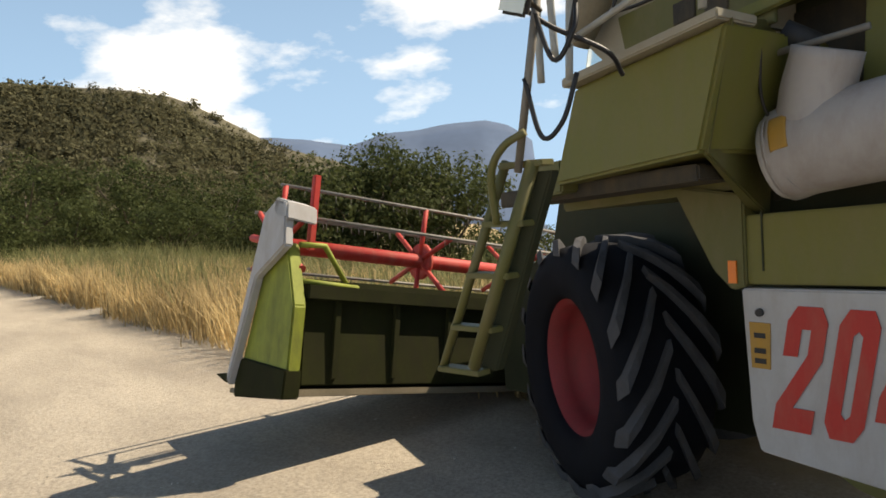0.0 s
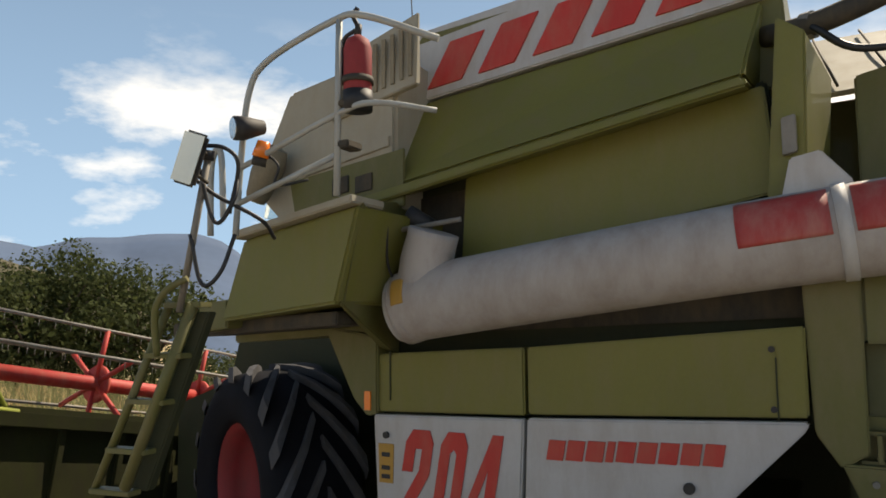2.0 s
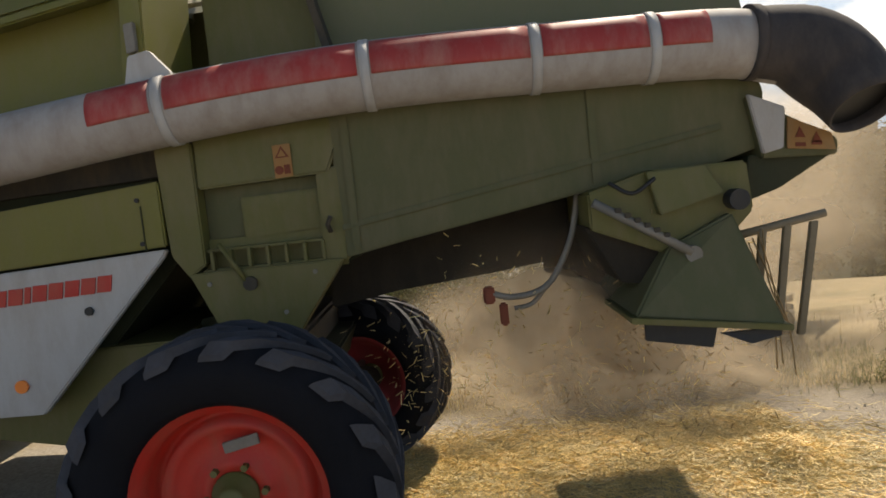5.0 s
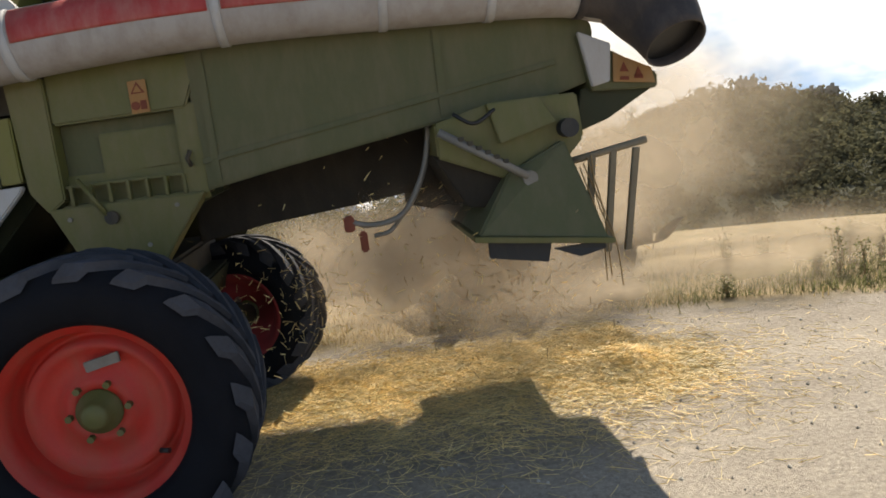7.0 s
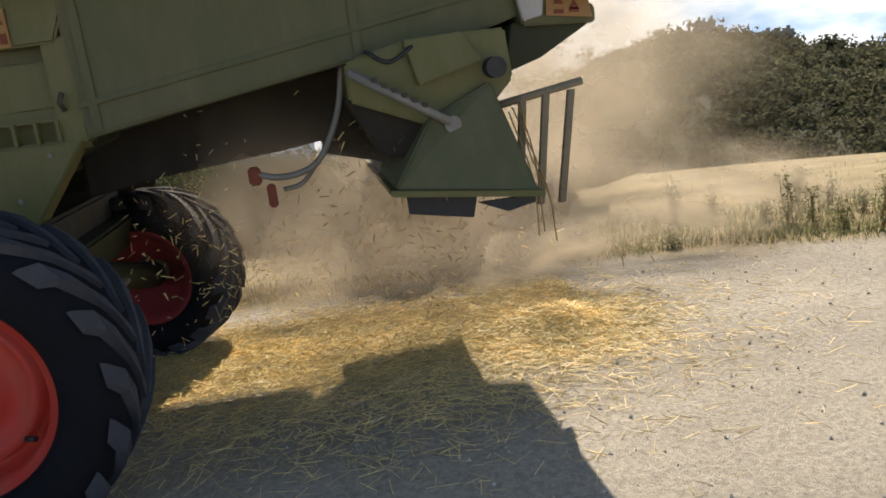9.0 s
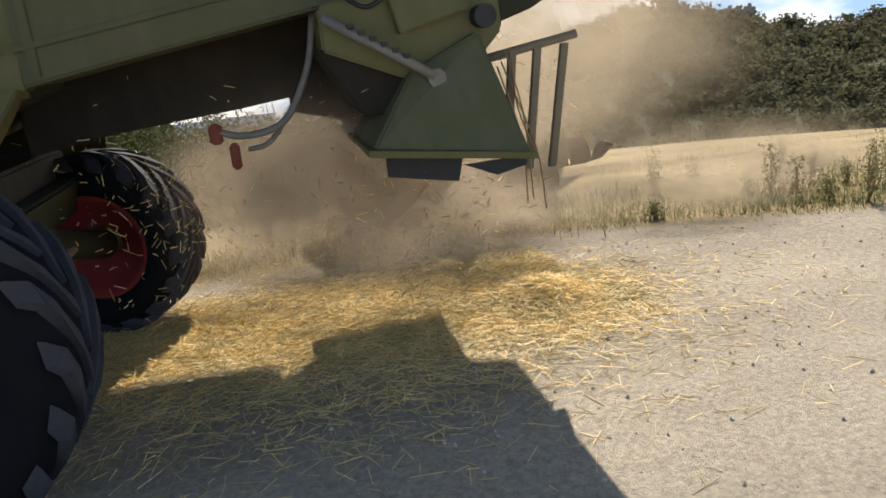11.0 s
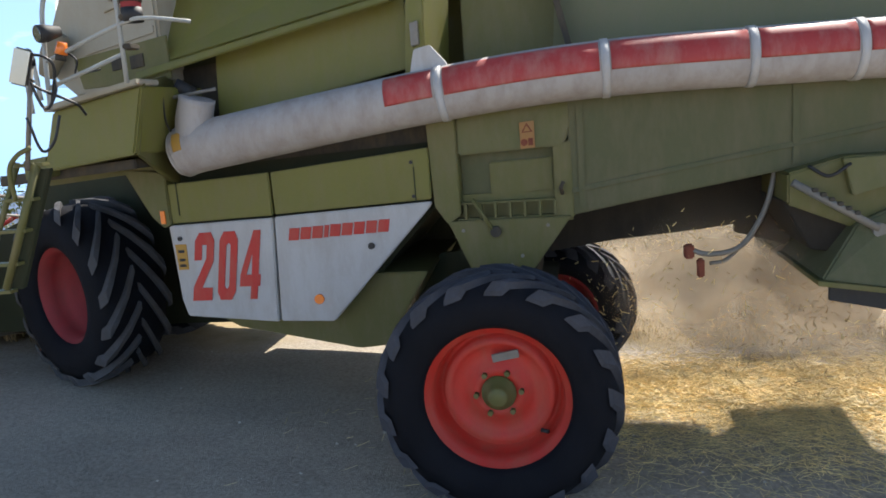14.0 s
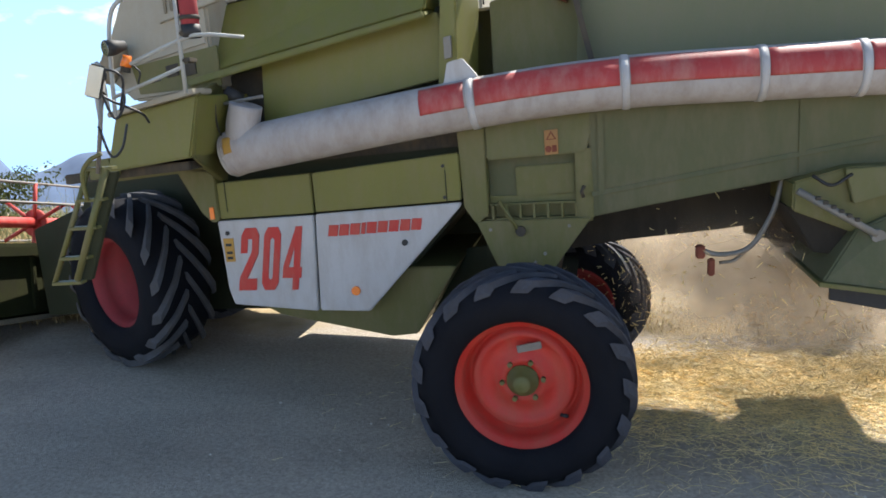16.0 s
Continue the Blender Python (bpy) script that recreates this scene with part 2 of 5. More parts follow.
def ground_mat():
    """Pale gravel road that gives way to a dry grassy verge and field beyond its far edge."""
    m = bpy.data.materials.new("gravel_and_field")
    m.use_nodes = True
    n, l = m.node_tree.nodes, m.node_tree.links
    b = n["Principled BSDF"]
    b.inputs["Roughness"].default_value = 0.95
    geo = n.new("ShaderNodeNewGeometry")

    def noise_node(scale, detail=6, rough=0.6, stretch=None):
        t = n.new("ShaderNodeTexNoise")
        t.inputs["Scale"].default_value = scale
        t.inputs["Detail"].default_value = detail
        t.inputs["Roughness"].default_value = rough
        if stretch:
            mp = n.new("ShaderNodeMapping")
            mp.inputs["Scale"].default_value = stretch
            l.new(geo.outputs["Position"], mp.inputs["Vector"])
            l.new(mp.outputs["Vector"], t.inputs["Vector"])
        else:
            l.new(geo.outputs["Position"], t.inputs["Vector"])
        return t.outputs["Fac"]

    def ramp(fac, stops):
        r = n.new("ShaderNodeValToRGB")
        e = r.color_ramp.elements
        while len(e) < len(stops):
            e.new(0.5)
        for k, (p, c) in zip(e, stops):
            k.position, k.color = p, (*c, 1)
        l.new(fac, r.inputs["Fac"])
        return r.outputs["Color"]

    gravel = ramp(noise_node(38, 8, 0.7), [(0.30, (0.25, 0.22, 0.18)), (0.5, (0.40, 0.35, 0.285)), (0.72, (0.54, 0.475, 0.39))])
    tone = ramp(noise_node(0.55, 5, 0.55, (0.5, 1.6, 1)), [(0.35, (0.78, 0.76, 0.73)), (0.65, (1.12, 1.10, 1.06))])
    mul = n.new("ShaderNodeMixRGB")
    mul.blend_type = "MULTIPLY"
    mul.inputs["Fac"].default_value = 1
    l.new(gravel, mul.inputs[1])
    l.new(tone, mul.inputs[2])
    field = ramp(noise_node(1.1, 8, 0.65), [(0.30, (0.17, 0.14, 0.065)), (0.52, (0.32, 0.24, 0.125)), (0.75, (0.43, 0.325, 0.185))])
    sep = n.new("ShaderNodeSeparateXYZ")
    l.new(geo.outputs["Position"], sep.inputs[0])
    edge = n.new("ShaderNodeMath")
    edge.operation = "MULTIPLY_ADD"
    l.new(noise_node(0.8, 6), edge.inputs[0])
    edge.inputs[1].default_value = 1.6
    far_x = n.new("ShaderNodeMath")
    far_x.operation = "SUBTRACT"
    far_x.inputs[1].default_value = 3.0
    l.new(sep.outputs["X"], far_x.inputs[0])
    far_c = n.new("ShaderNodeMath")
    far_c.operation = "MAXIMUM"
    far_c.inputs[1].default_value = 0.0
    l.new(far_x.outputs[0], far_c.inputs[0])
    line_y = n.new("ShaderNodeMath")
    line_y.operation = "MULTIPLY_ADD"
    line_y.inputs[1].default_value = 0.36
    l.new(far_c.outputs[0], line_y.inputs[0])
    l.new(sep.outputs["Y"], line_y.inputs[2])
    l.new(line_y.outputs[0], edge.inputs[2])
    rg = n.new("ShaderNodeMapRange")
    rg.inputs["From Min"].default_value = 3.1
    rg.inputs["From Max"].default_value = 3.5
    l.new(edge.outputs[0], rg.inputs["Value"])
    mix = n.new("ShaderNodeMixRGB")
    l.new(rg.outputs["Result"], mix.inputs["Fac"])
    l.new(mul.outputs["Color"], mix.inputs[1])
    l.new(field, mix.inputs[2])
    l.new(mix.outputs["Color"], b.inputs["Base Color"])
    bp = n.new("ShaderNodeBump")
    bp.inputs["Strength"].default_value = 0.75
    bp.inputs["Distance"].default_value = 0.025
    l.new(noise_node(30, 9, 0.75), bp.inputs["Height"])
    l.new(bp.outputs["Normal"], b.inputs["Normal"])
    return m


M_GROUND = ground_mat()


# ---------------------------------------------------------------- mesh helpers
def finish(name, bm, material, parent=None, label="", at=None):
    me = bpy.data.meshes.new(name)
    bm.normal_update()
    bm.to_mesh(me)
    bm.free()
    for mm in material if isinstance(material, (list, tuple)) else [material]:
        me.materials.append(mm)
    ob = new(name, me)
    if at is not None:
        ob.matrix_basis = at
    if parent is not None:
        ob.parent = parent
        if parent.type == "EMPTY" and at is None and parent.get("base"):
            ob.location = -parent.location
    if label:
        ob["label"] = label
    return ob


def part(name, bm, material, parent, label="", at=None):
    return finish(name, bm, material, parent, label, at)


def base_of(name, x, y, z):
    e = new(name)
    e.location = (x, y, z)
    e["base"] = 1
    e.empty_display_size = 0.2
    return e


def prism(poly, y0, y1, bevel=0.008, bm=None):
    """Solid with the outline poly in x and z, from y0 to y1."""
    bm = bm or bmesh.new()
    a = [bm.verts.new((x, y0, z)) for x, z in poly]
    b = [bm.verts.new((x, y1, z)) for x, z in poly]
    faces = [bm.faces.new(a), bm.faces.new(b[::-1])]
    for i in range(len(poly)):
        j = (i + 1) % len(poly)
        faces.append(bm.faces.new((a[j], a[i], b[i], b[j])))
    bmesh.ops.recalc_face_normals(bm, faces=faces)
    if bevel:
        bmesh.ops.bevel(bm, geom=list({e for f in faces for e in f.edges}), offset=bevel, segments=2, affect="EDGES", clamp_overlap=True)
    return bm


def hexa(pts, bevel=0.006, bm=None):
    """Solid from eight corners: four of one side, then the four facing them."""
    bm = bm or bmesh.new()
    v = [bm.verts.new(p) for p in pts]
    fs = [bm.faces.new([v[i] for i in q]) for q in ((0, 1, 2, 3), (7, 6, 5, 4), (0, 4, 5, 1), (1, 5, 6, 2), (2, 6, 7, 3), (3, 7, 4, 0))]
    bmesh.ops.recalc_face_normals(bm, faces=fs)
    if bevel:
        bmesh.ops.bevel(bm, geom=list({e for f in fs for e in f.edges}), offset=bevel, segments=2, affect="EDGES", clamp_overlap=True)
    return bm


def box(c, s, bevel=0.005, bm=None):
    x, y, z = c
    a, b, d = (k / 2 for k in s)
    return hexa([(x - a, y - b, z - d), (x + a, y - b, z - d), (x + a, y - b, z + d), (x - a, y - b, z + d),
                 (x - a, y + b, z - d), (x + a, y + b, z - d), (x + a, y + b, z + d), (x - a, y + b, z + d)], bevel, bm)


def sweep(points, r, n=10, bm=None, cap=True):
    """Round bar along points."""
    bm = bm or bmesh.new()
    pts = [Vector(p) for p in points]
    rs = r if isinstance(r, (list, tuple)) else [r] * len(pts)
    rings, up = [], None
    for i, p in enumerate(pts):
        d = (pts[min(i + 1, len(pts) - 1)] - pts[max(i - 1, 0)]).normalized()
        if up is None:
            up = d.orthogonal().normalized()
        up = (up - d * up.dot(d)).normalized()
        side = d.cross(up)
        rings.append([bm.verts.new(p + (up * math.cos(k * math.tau / n) + side * math.sin(k * math.tau / n)) * rs[i]) for k in range(n)])
    for a, b in zip(rings, rings[1:]):
        for k in range(n):
            f = bm.faces.new((a[k], a[(k + 1) % n], b[(k + 1) % n], b[k]))
            f.smooth = True
    if cap:
        bm.faces.new(rings[0][::-1])
        bm.faces.new(rings[-1])
    bmesh.ops.recalc_face_normals(bm, faces=bm.faces[:])
    return bm


def bend(points, steps=6):
    """A smooth line through points."""
    p = [Vector(q) for q in points]
    p = [p[0] * 2 - p[1], *p, p[-1] * 2 - p[-2]]
    out = []
    for a, b, c, d in zip(p, p[1:], p[2:], p[3:]):
        for k in range(steps):
            t = k / steps
            out.append(0.5 * ((2 * b) + (c - a) * t + (2 * a - 5 * b + 4 * c - d) * t * t + (3 * b - a - 3 * c + d) * t ** 3))
    out.append(p[-2])
    return out


def revolve(profile, n=48, closed=True, bm=None):
    """Turns a profile of (radius, y) round the y axis."""
    bm = bm or bmesh.new()
    rings = [[bm.verts.new((r * math.cos(k * math.tau / n), y, r * math.sin(k * math.tau / n))) for k in range(n)] for r, y in profile]
    pairs = list(zip(rings, rings[1:])) + ([(rings[-1], rings[0])] if closed else [])
    for a, b in pairs:
        for k in range(n):
            f = bm.faces.new((a[k], a[(k + 1) % n], b[(k + 1) % n], b[k]))
            f.smooth = True
    bmesh.ops.recalc_face_normals(bm, faces=bm.faces[:])
    return bm


def disc(r, y0, y1, n=20, at=(0, 0, 0), bm=None):
    bm = bm or bmesh.new()
    x, y, z = at
    a = [bm.verts.new((x + r * math.cos(k * math.tau / n), y + y0, z + r * math.sin(k * math.tau / n))) for k in range(n)]
    b = [bm.verts.new((x + r * math.cos(k * math.tau / n), y + y1, z + r * math.sin(k * math.tau / n))) for k in range(n)]
    fs = [bm.faces.new(a), bm.faces.new(b[::-1])]
    for k in range(n):
        fs.append(bm.faces.new((a[k], b[k], b[(k + 1) % n], a[(k + 1) % n])))
    bmesh.ops.recalc_face_normals(bm, faces=fs)
    return bm


def ground_z(x, y):
    rise = 0.045 * min(max(-x, 0.0), 3.8)
    drop = 0.0
    if y > 2.6:
        k = min(max((x + 75 + y) / 75, 0.25), 1.0)
        s = min((y - 2.6) / 8.0, 1.0)
        d = math.hypot(0.75 * max(x - 4.0, 0.0) * s, y - 2.6)
        drop = 0.168 * k * (d * d / (d + 3.0))
    near = 0.012 * noise.noise(Vector((x * 0.7, y * 0.7, 0.3)))
    dip = 0.035 * min(max((x + 1.6) / 1.0, 0.0), 1.0) * min(max((6.0 - x) / 3.0, 0.0), 1.0)
    return rise - drop - dip + (near if abs(x) < 30 and abs(y) < 30 else 0.0)


# ---------------------------------------------------------------- ground, hills, distance
def build_ground():
    xs = np.concatenate([np.linspace(-900, -100, 17), np.linspace(-90, -26, 17), np.linspace(-25, 25, 126), np.linspace(27, 90, 22), np.linspace(100, 900, 17)])
    ys = np.concatenate([np.linspace(-900, -60, 12), np.linspace(-50, -12, 14), np.linspace(-11, 12, 80), np.linspace(13, 90, 40), np.linspace(100, 900, 17)])
    bm = bmesh.new()
    grid = [[bm.verts.new((x, y, ground_z(x, y))) for x in xs] for y in ys]
    for a, b in zip(grid, grid[1:]):
        for k in range(len(xs) - 1):
            f = bm.faces.new((a[k], a[k + 1], b[k + 1], b[k]))
            f.smooth = True
    return tagged(finish("ground", bm, M_GROUND), "pale gravel farm road falling away to a dry field", "ground", kind="structure")


build_ground()
EYE0 = Vector((0.3, -2.6, 1.9))


def place(az, el, dist):
    a, e = radians(az), radians(el)
    return EYE0 + Vector((math.sin(a) * dist, math.cos(a) * dist, math.tan(e) * dist))


def interp(table, x):
    return float(np.interp(x, [t[0] for t in table], [t[1] for t in table]))


def hill(name, crest, dist, depth, material, label, steps=90, rough=0.35, base=-14.0):
    """A ridge whose crest shows at the elevations of the table, azimuth by azimuth."""
    bm = bmesh.new()
    az = np.linspace(crest[0][0], crest[-1][0], steps)
    rows = []
    for k in range(15):
        u = k / 14
        row = []
        for i, a in enumerate(az):
            top = interp(crest, a)
            d = dist + depth * u
            el_h = place(a, top, dist + depth).z
            floor_z = place(a, base, dist).z
            p = place(a, 0, d)
            h = floor_z + (el_h - floor_z) * (u ** 0.8)
            h += rough * depth * 0.08 * noise.noise(Vector((a * 0.35, u * 3, dist * 0.01))) * min(1, u * 2) * (1.4 - u)
            row.append(bm.verts.new((p.x, p.y, h)))
        rows.append(row)
    back = [bm.verts.new(place(a, 0, dist + depth * 2.2).xy.to_3d() + Vector((0, 0, place(a, base, dist).z))) for a in az]
    rows.append(back)
    for a, b in zip(rows, rows[1:]):
        for k in range(steps - 1):
            f = bm.faces.new((a[k], a[k + 1], b[k + 1], b[k]))
            f.smooth = True
    ob = finish(name, bm, material)
    return tagged(ob, label, "hill", kind="structure")


LEFT_CREST = [(-112, 8), (-96, 9), (-86, 9.3), (-81, 9.4), (-75.7, 9.2), (-72, 8.7), (-69, 7.2), (-66, 5.5), (-63.3, 4.1), (-61, 2.9), (-57, 0.3), (-50, -4), (-40, -7)]
LEFT_BACK = [(-100, 10), (-84, 9.9), (-75, 9.6), (-70.4, 9.0), (-66.6, 7.3), (-63.4, 5.3), (-60, 4.2), (-57, 3.2), (-50, 2)]
MID_CREST = [(-70, 4.5), (-65.7, 5.6), (-63, 5.8), (-61, 5.6), (-57.6, 4.9), (-55.3, 5.7), (-52, 5.9), (-49, 6.2), (-47, 6.2), (-45.4, 5.8), (-44.2, 5.0), (-43.3, 4.2), (-42.9, -2.7), (-41, -2.9), (-39.5, -2.7), (-38, -2.1), (-35.8, -1.8), (-30, -2.5), (-20, -5), (0, -6)]
RIGHT_CREST = [(10, -7), (16, -4.5), (20, -2.0), (24, -0.6), (27, 0.2), (30, 0.45), (32.5, -0.2), (35, -0.9), (37, -1.4), (40, -2.0), (46, -1.5), (56, -1), (75, -2), (95, -3)]

hill("hill_left", LEFT_CREST, 120, 90, M_HILL, "wooded hillside of scrub oak with pale rock", 120)
hill("hill_left_back", LEFT_BACK, 420, 160, M_HILL, "higher wooded ridge behind the near hill", 80)
hill("mountain_far", MID_CREST, 1500, 900, M_FARHILL, "distant mountain range coloured blue for haze", 120, 0.5, -9)
hill("hill_right", RIGHT_CREST, 78, 55, M_HILL_DARK, "wooded hill with ruined walls on its top", 120, base=-11)


def clump(bm, c, r, leaves, rng, flat=0.8, size=0.2):
    """A tuft of small leaf faces filling an uneven ball."""
    for _ in range(leaves):
        d = Vector((rng.gauss(0, 1), rng.gauss(0, 1), rng.gauss(0, 1))).normalized()
        p = c + Vector((d.x, d.y, d.z * flat)) * r * (0.55 + 0.5 * rng.random())
        n = (d + Vector((rng.gauss(0, .5), rng.gauss(0, .5), rng.gauss(0.3, .5)))).normalized()
        u = n.orthogonal().normalized()
        u.rotate(Matrix.Rotation(rng.random() * 6.28, 3, n))
        v = n.cross(u)
        s = r * size * (0.6 + 0.8 * rng.random())
        bm.faces.new([bm.verts.new(p + q) for q in (u * s, v * s * 0.6, -u * s, -v * s * 0.6)])


def hill_woods(name, crest, dist, depth, count, size, seed, label, base, az_range, lift=0.35):
    rng = random.Random(seed)
    bm = bmesh.new()
    for _ in range(count):
        a = rng.uniform(*az_range)
        u = rng.random() ** 0.8
        top = interp(crest, a)
        hi, lo = place(a, top, dist + depth).z, place(a, base, dist).z
        p = place(a, 0, dist + depth * u)
        z = lo + (hi - lo) * (u ** 0.8)
        r = size * (0.5 + rng.random()) * (0.8 + 0.4 * u)
        clump(bm, Vector((p.x, p.y, z + r * lift)), r, 60, rng, 0.85, 0.19)
    return tagged(finish(name, bm, M_LEAF2), label, "woodland", kind="stuff")


hill_woods("hillside_woods", LEFT_CREST, 120, 90, 5200, 1.7, 1, "dense dark green scrub oaks on the hillside", -14, (-104, -58))
hill_woods("ridge_woods", LEFT_BACK, 420, 160, 1500, 3.0, 2, "far scrub woods along the higher ridge", -14, (-96, -54))
hill_woods("castle_hill_woods", RIGHT_CREST, 78, 55, 4200, 1.4, 3, "dense dark green trees covering the castle hill", -11, (12, 88), 0.1)


def ruin(az, el, dist, w, h):
    bm = bmesh.new()
    p = place(az, el, dist)
    for k in range(9):
        u = (k - 4) / 9 * w
        box((u, 0, h * (0.42 + 0.08 * ((k * 7) % 5))), (w / 9, 1.6, h * (0.84 + 0.16 * ((k * 7) % 5) / 4)), 0.05, bm)
    ob = finish("ruined_wall", bm, M_RUIN, at=pose(p.x, p.y, p.z - h * 0.4, 0, 0, -az))
    return tagged(ob, "broken stone castle wall on the wooded hilltop", "ruin", "castle ruins")


ruin(30.0, 0.60, 131, 3.4, 2.2)
ruin(34.6, -0.55, 131, 5.2, 1.8)


def tree(x, y, h, spread, seed, label):
    rng = random.Random(seed)
    z0 = ground_z(x, y) - 0.1
    e = base_of("oak_tree", x, y, z0)
    tagged(e, label, "tree", "field trees")
    bm = bmesh.new()
    top = Vector((0, 0, h * 0.5))
    sweep(bend([(0, 0, 0), (0.1 * h * rng.uniform(-.3, .3), 0.04 * h, h * 0.22), top]), [h * 0.035 * (1 - 0.5 * k / 12) for k in range(13)], 8, bm)
    ends = []
    for k in range(9):
        a = k * 2.4 + rng.random()
        b = Vector((0, 0, h * (0.2 + 0.035 * k)))
        q = Vector((math.cos(a) * spread * rng.uniform(.5, .85), math.sin(a) * spread * rng.uniform(.5, .85), h * rng.uniform(.45, .85)))
        sweep(bend([b, b.lerp(q, 0.5) + Vector((0, 0, -h * .03)), q], 4), [h * 0.014 * (1 - k2 / 11) + 0.01 for k2 in range(9)], 6, bm)
        ends.append(q)
    part("trunk", bm, M_BARK, e, at=Matrix())
    bm = bmesh.new()
    low = [Vector((spread * .55 * math.cos(j * 1.3), spread * .55 * math.sin(j * 1.3), h * .22)) for j in range(5)]
    for q in ends + low + [Vector((0, 0, h * 0.88)), Vector((0, 0, h * 0.4))]:
        for _ in range(7):
            c = q + Vector((rng.gauss(0, spread * .24), rng.gauss(0, spread * .24), rng.gauss(0, h * .09)))
            clump(bm, c, spread * rng.uniform(.16, .32), 90, rng, 0.8, 0.11)
    part("crown", bm, M_LEAF, e, at=Matrix())
    return e


for k, (az, d, h, s) in enumerate([(-82, 70, 4.2, 4), (-76, 76, 3.8, 4.2), (-70.5, 66, 4.0, 4.4), (-65, 72, 4.0, 4.2), (-60.5, 48, 6.0, 4.0), (-57.5, 44, 7.6, 4.6), (-54.5, 46, 7.6, 4.4),
                                   (-51.5, 44, 7.4, 4.2), (-47, 40, 3.4, 3.0), (-42.5, 40, 1.5, 2.4), (-39.5, 42, 1.4, 2.2), (-88, 46, 4.6, 3.4), (-84, 40, 3.2, 2.8), (-80, 50, 5.6, 3.6), (-77.5, 44, 3.4, 2.6), (-73.5, 52, 6.2, 3.6), (-71, 43, 3.4, 2.6), (-68, 50, 5.0, 3.2), (-64.5, 43, 3.2, 2.7), (-9, 42, 4.5, 3.2), (-3, 44, 4.6, 3.4), (4, 40, 4.2, 3.2), (20, 30, 5.6, 2.4)]):
    p = place(az, 0, d)
    tree(p.x, p.y, h, s, 40 + k, "broad dark green oak standing at the field edge")


for k, (x, y, h, s) in enumerate([(-0.6, 6.2, 1.5, 1.0), (0.5, 6.8, 1.3, 0.9), (1.5, 7.6, 1.2, 0.9), (-2.2, 6.6, 1.5, 1.1)]):
    tree(x, y, h, s, 90 + k, "low dark green bush at the far road edge")


def verge_edge(x):
    return interp([(-60, 2.2), (-20, 1.9), (-9, 1.8), (-6, 2.4), (-3, 3.0), (0, 2.9), (3.0, 2.65), (4.2, 2.2), (5.4, 1.75), (9, 0.6), (14, -1.0), (30, -6)], x)


def grass(name, count, material, label, x_rng, depth, h_rng, seed, thick=0.006, lean=0.35, off=0.0):
    rng = random.Random(seed)
    bm = bmesh.new()
    for _ in range(count):
        x = rng.uniform(*x_rng)
        y = verge_edge(x) + off + depth * rng.random() ** 1.6 + rng.gauss(0, 0.12)
        if noise.noise(Vector((x * 0.55 + seed, y * 0.55, 0))) < -0.18:
            continue
        h = rng.uniform(*h_rng) * (0.55 + 0.6 * (0.5 + 0.5 * noise.noise(Vector((x * .3, y * .3, seed)))))
        z = ground_z(x, y) - 0.02
        a = rng.random() * 6.28
        t = Vector((math.cos(a), math.sin(a), 0))
        w = t.cross(Vector((0, 0, 1))) * thick * rng.uniform(0.7, 1.6) * (1 + max(0, abs(x) - 8) * 0.05)
        l = lean * h * rng.random()
        b, m, e = Vector((x, y, z)), Vector((x, y, z + h * 0.6)) + t * l * 0.35, Vector((x, y, z + h)) + t * l
        v = [bm.verts.new(q) for q in (b - w, b + w, m + w * 0.8, m - w * 0.8, e)]
        bm.faces.new((v[0], v[1], v[2], v[3]))
        bm.faces.new((v[3], v[2], v[4]))
    return tagged(finish(name, bm, material), label, "grass", kind="stuff")


grass("dry_verge_grass", 30000, M_DRY, "tall dry golden grass along the road edge", (-32, -4), 6, (0.45, 1.2), 11, 0.006, 0.9)
grass("green_verge_grass", 17000, M_GRASS, "green weeds mixed into the verge", (-36, -6), 9, (0.6, 1.6), 12, 0.007, 0.9, 0.5)
grass("green_roadside_grass", 26000, M_GRASS, "low green grass and weeds beside the road", (3.2, 20), 1.3, (0.03, 0.15), 13, 0.0035, 1.4)
grass("dry_roadside_grass", 3500, M_DRY, "straw-coloured grass at the field edge", (3.2, 22), 5.5, (0.04, 0.15), 14, 0.004)
grass("scrub_behind_machine", 14000, M_DRY, "short dry stubble along the far road edge", (-4, 3.6), 7, (0.03, 0.12), 15, 0.004)


def weed(x, h, seed, dy):
    rng = random.Random(seed)
    y = verge_edge(x) + dy
    e = base_of("tall_weed", x, y, ground_z(x, y))
    tagged(e, "tall leafy roadside weed with thin flowering stems", "weed", "roadside weeds")
    bm, lf = bmesh.new(), bmesh.new()
    for k in range(5):
        a = rng.random() * 6.28
        tip = Vector((math.cos(a) * h * .22 * rng.random(), math.sin(a) * h * .22 * rng.random(), h * rng.uniform(.6, 1)))
        line = bend([(0, 0, 0), tip * 0.5 + Vector((rng.gauss(0, .02), rng.gauss(0, .02), 0)), tip], 4)
        sweep(line, [0.006 - 0.004 * j / 8 for j in range(len(line))], 5, bm)
        for p in line[1:]:
            for _ in range(3):
                clump(lf, Vector(p) + Vector((rng.gauss(0, .03), rng.gauss(0, .03), rng.gauss(0, .02))), 0.03, 2, rng, 0.7, 0.4)
    part("stem", bm, M_TWINE, e, at=Matrix())
    tagged(part("foliage", lf, M_GRASS, e, at=Matrix()), kind="stuff")


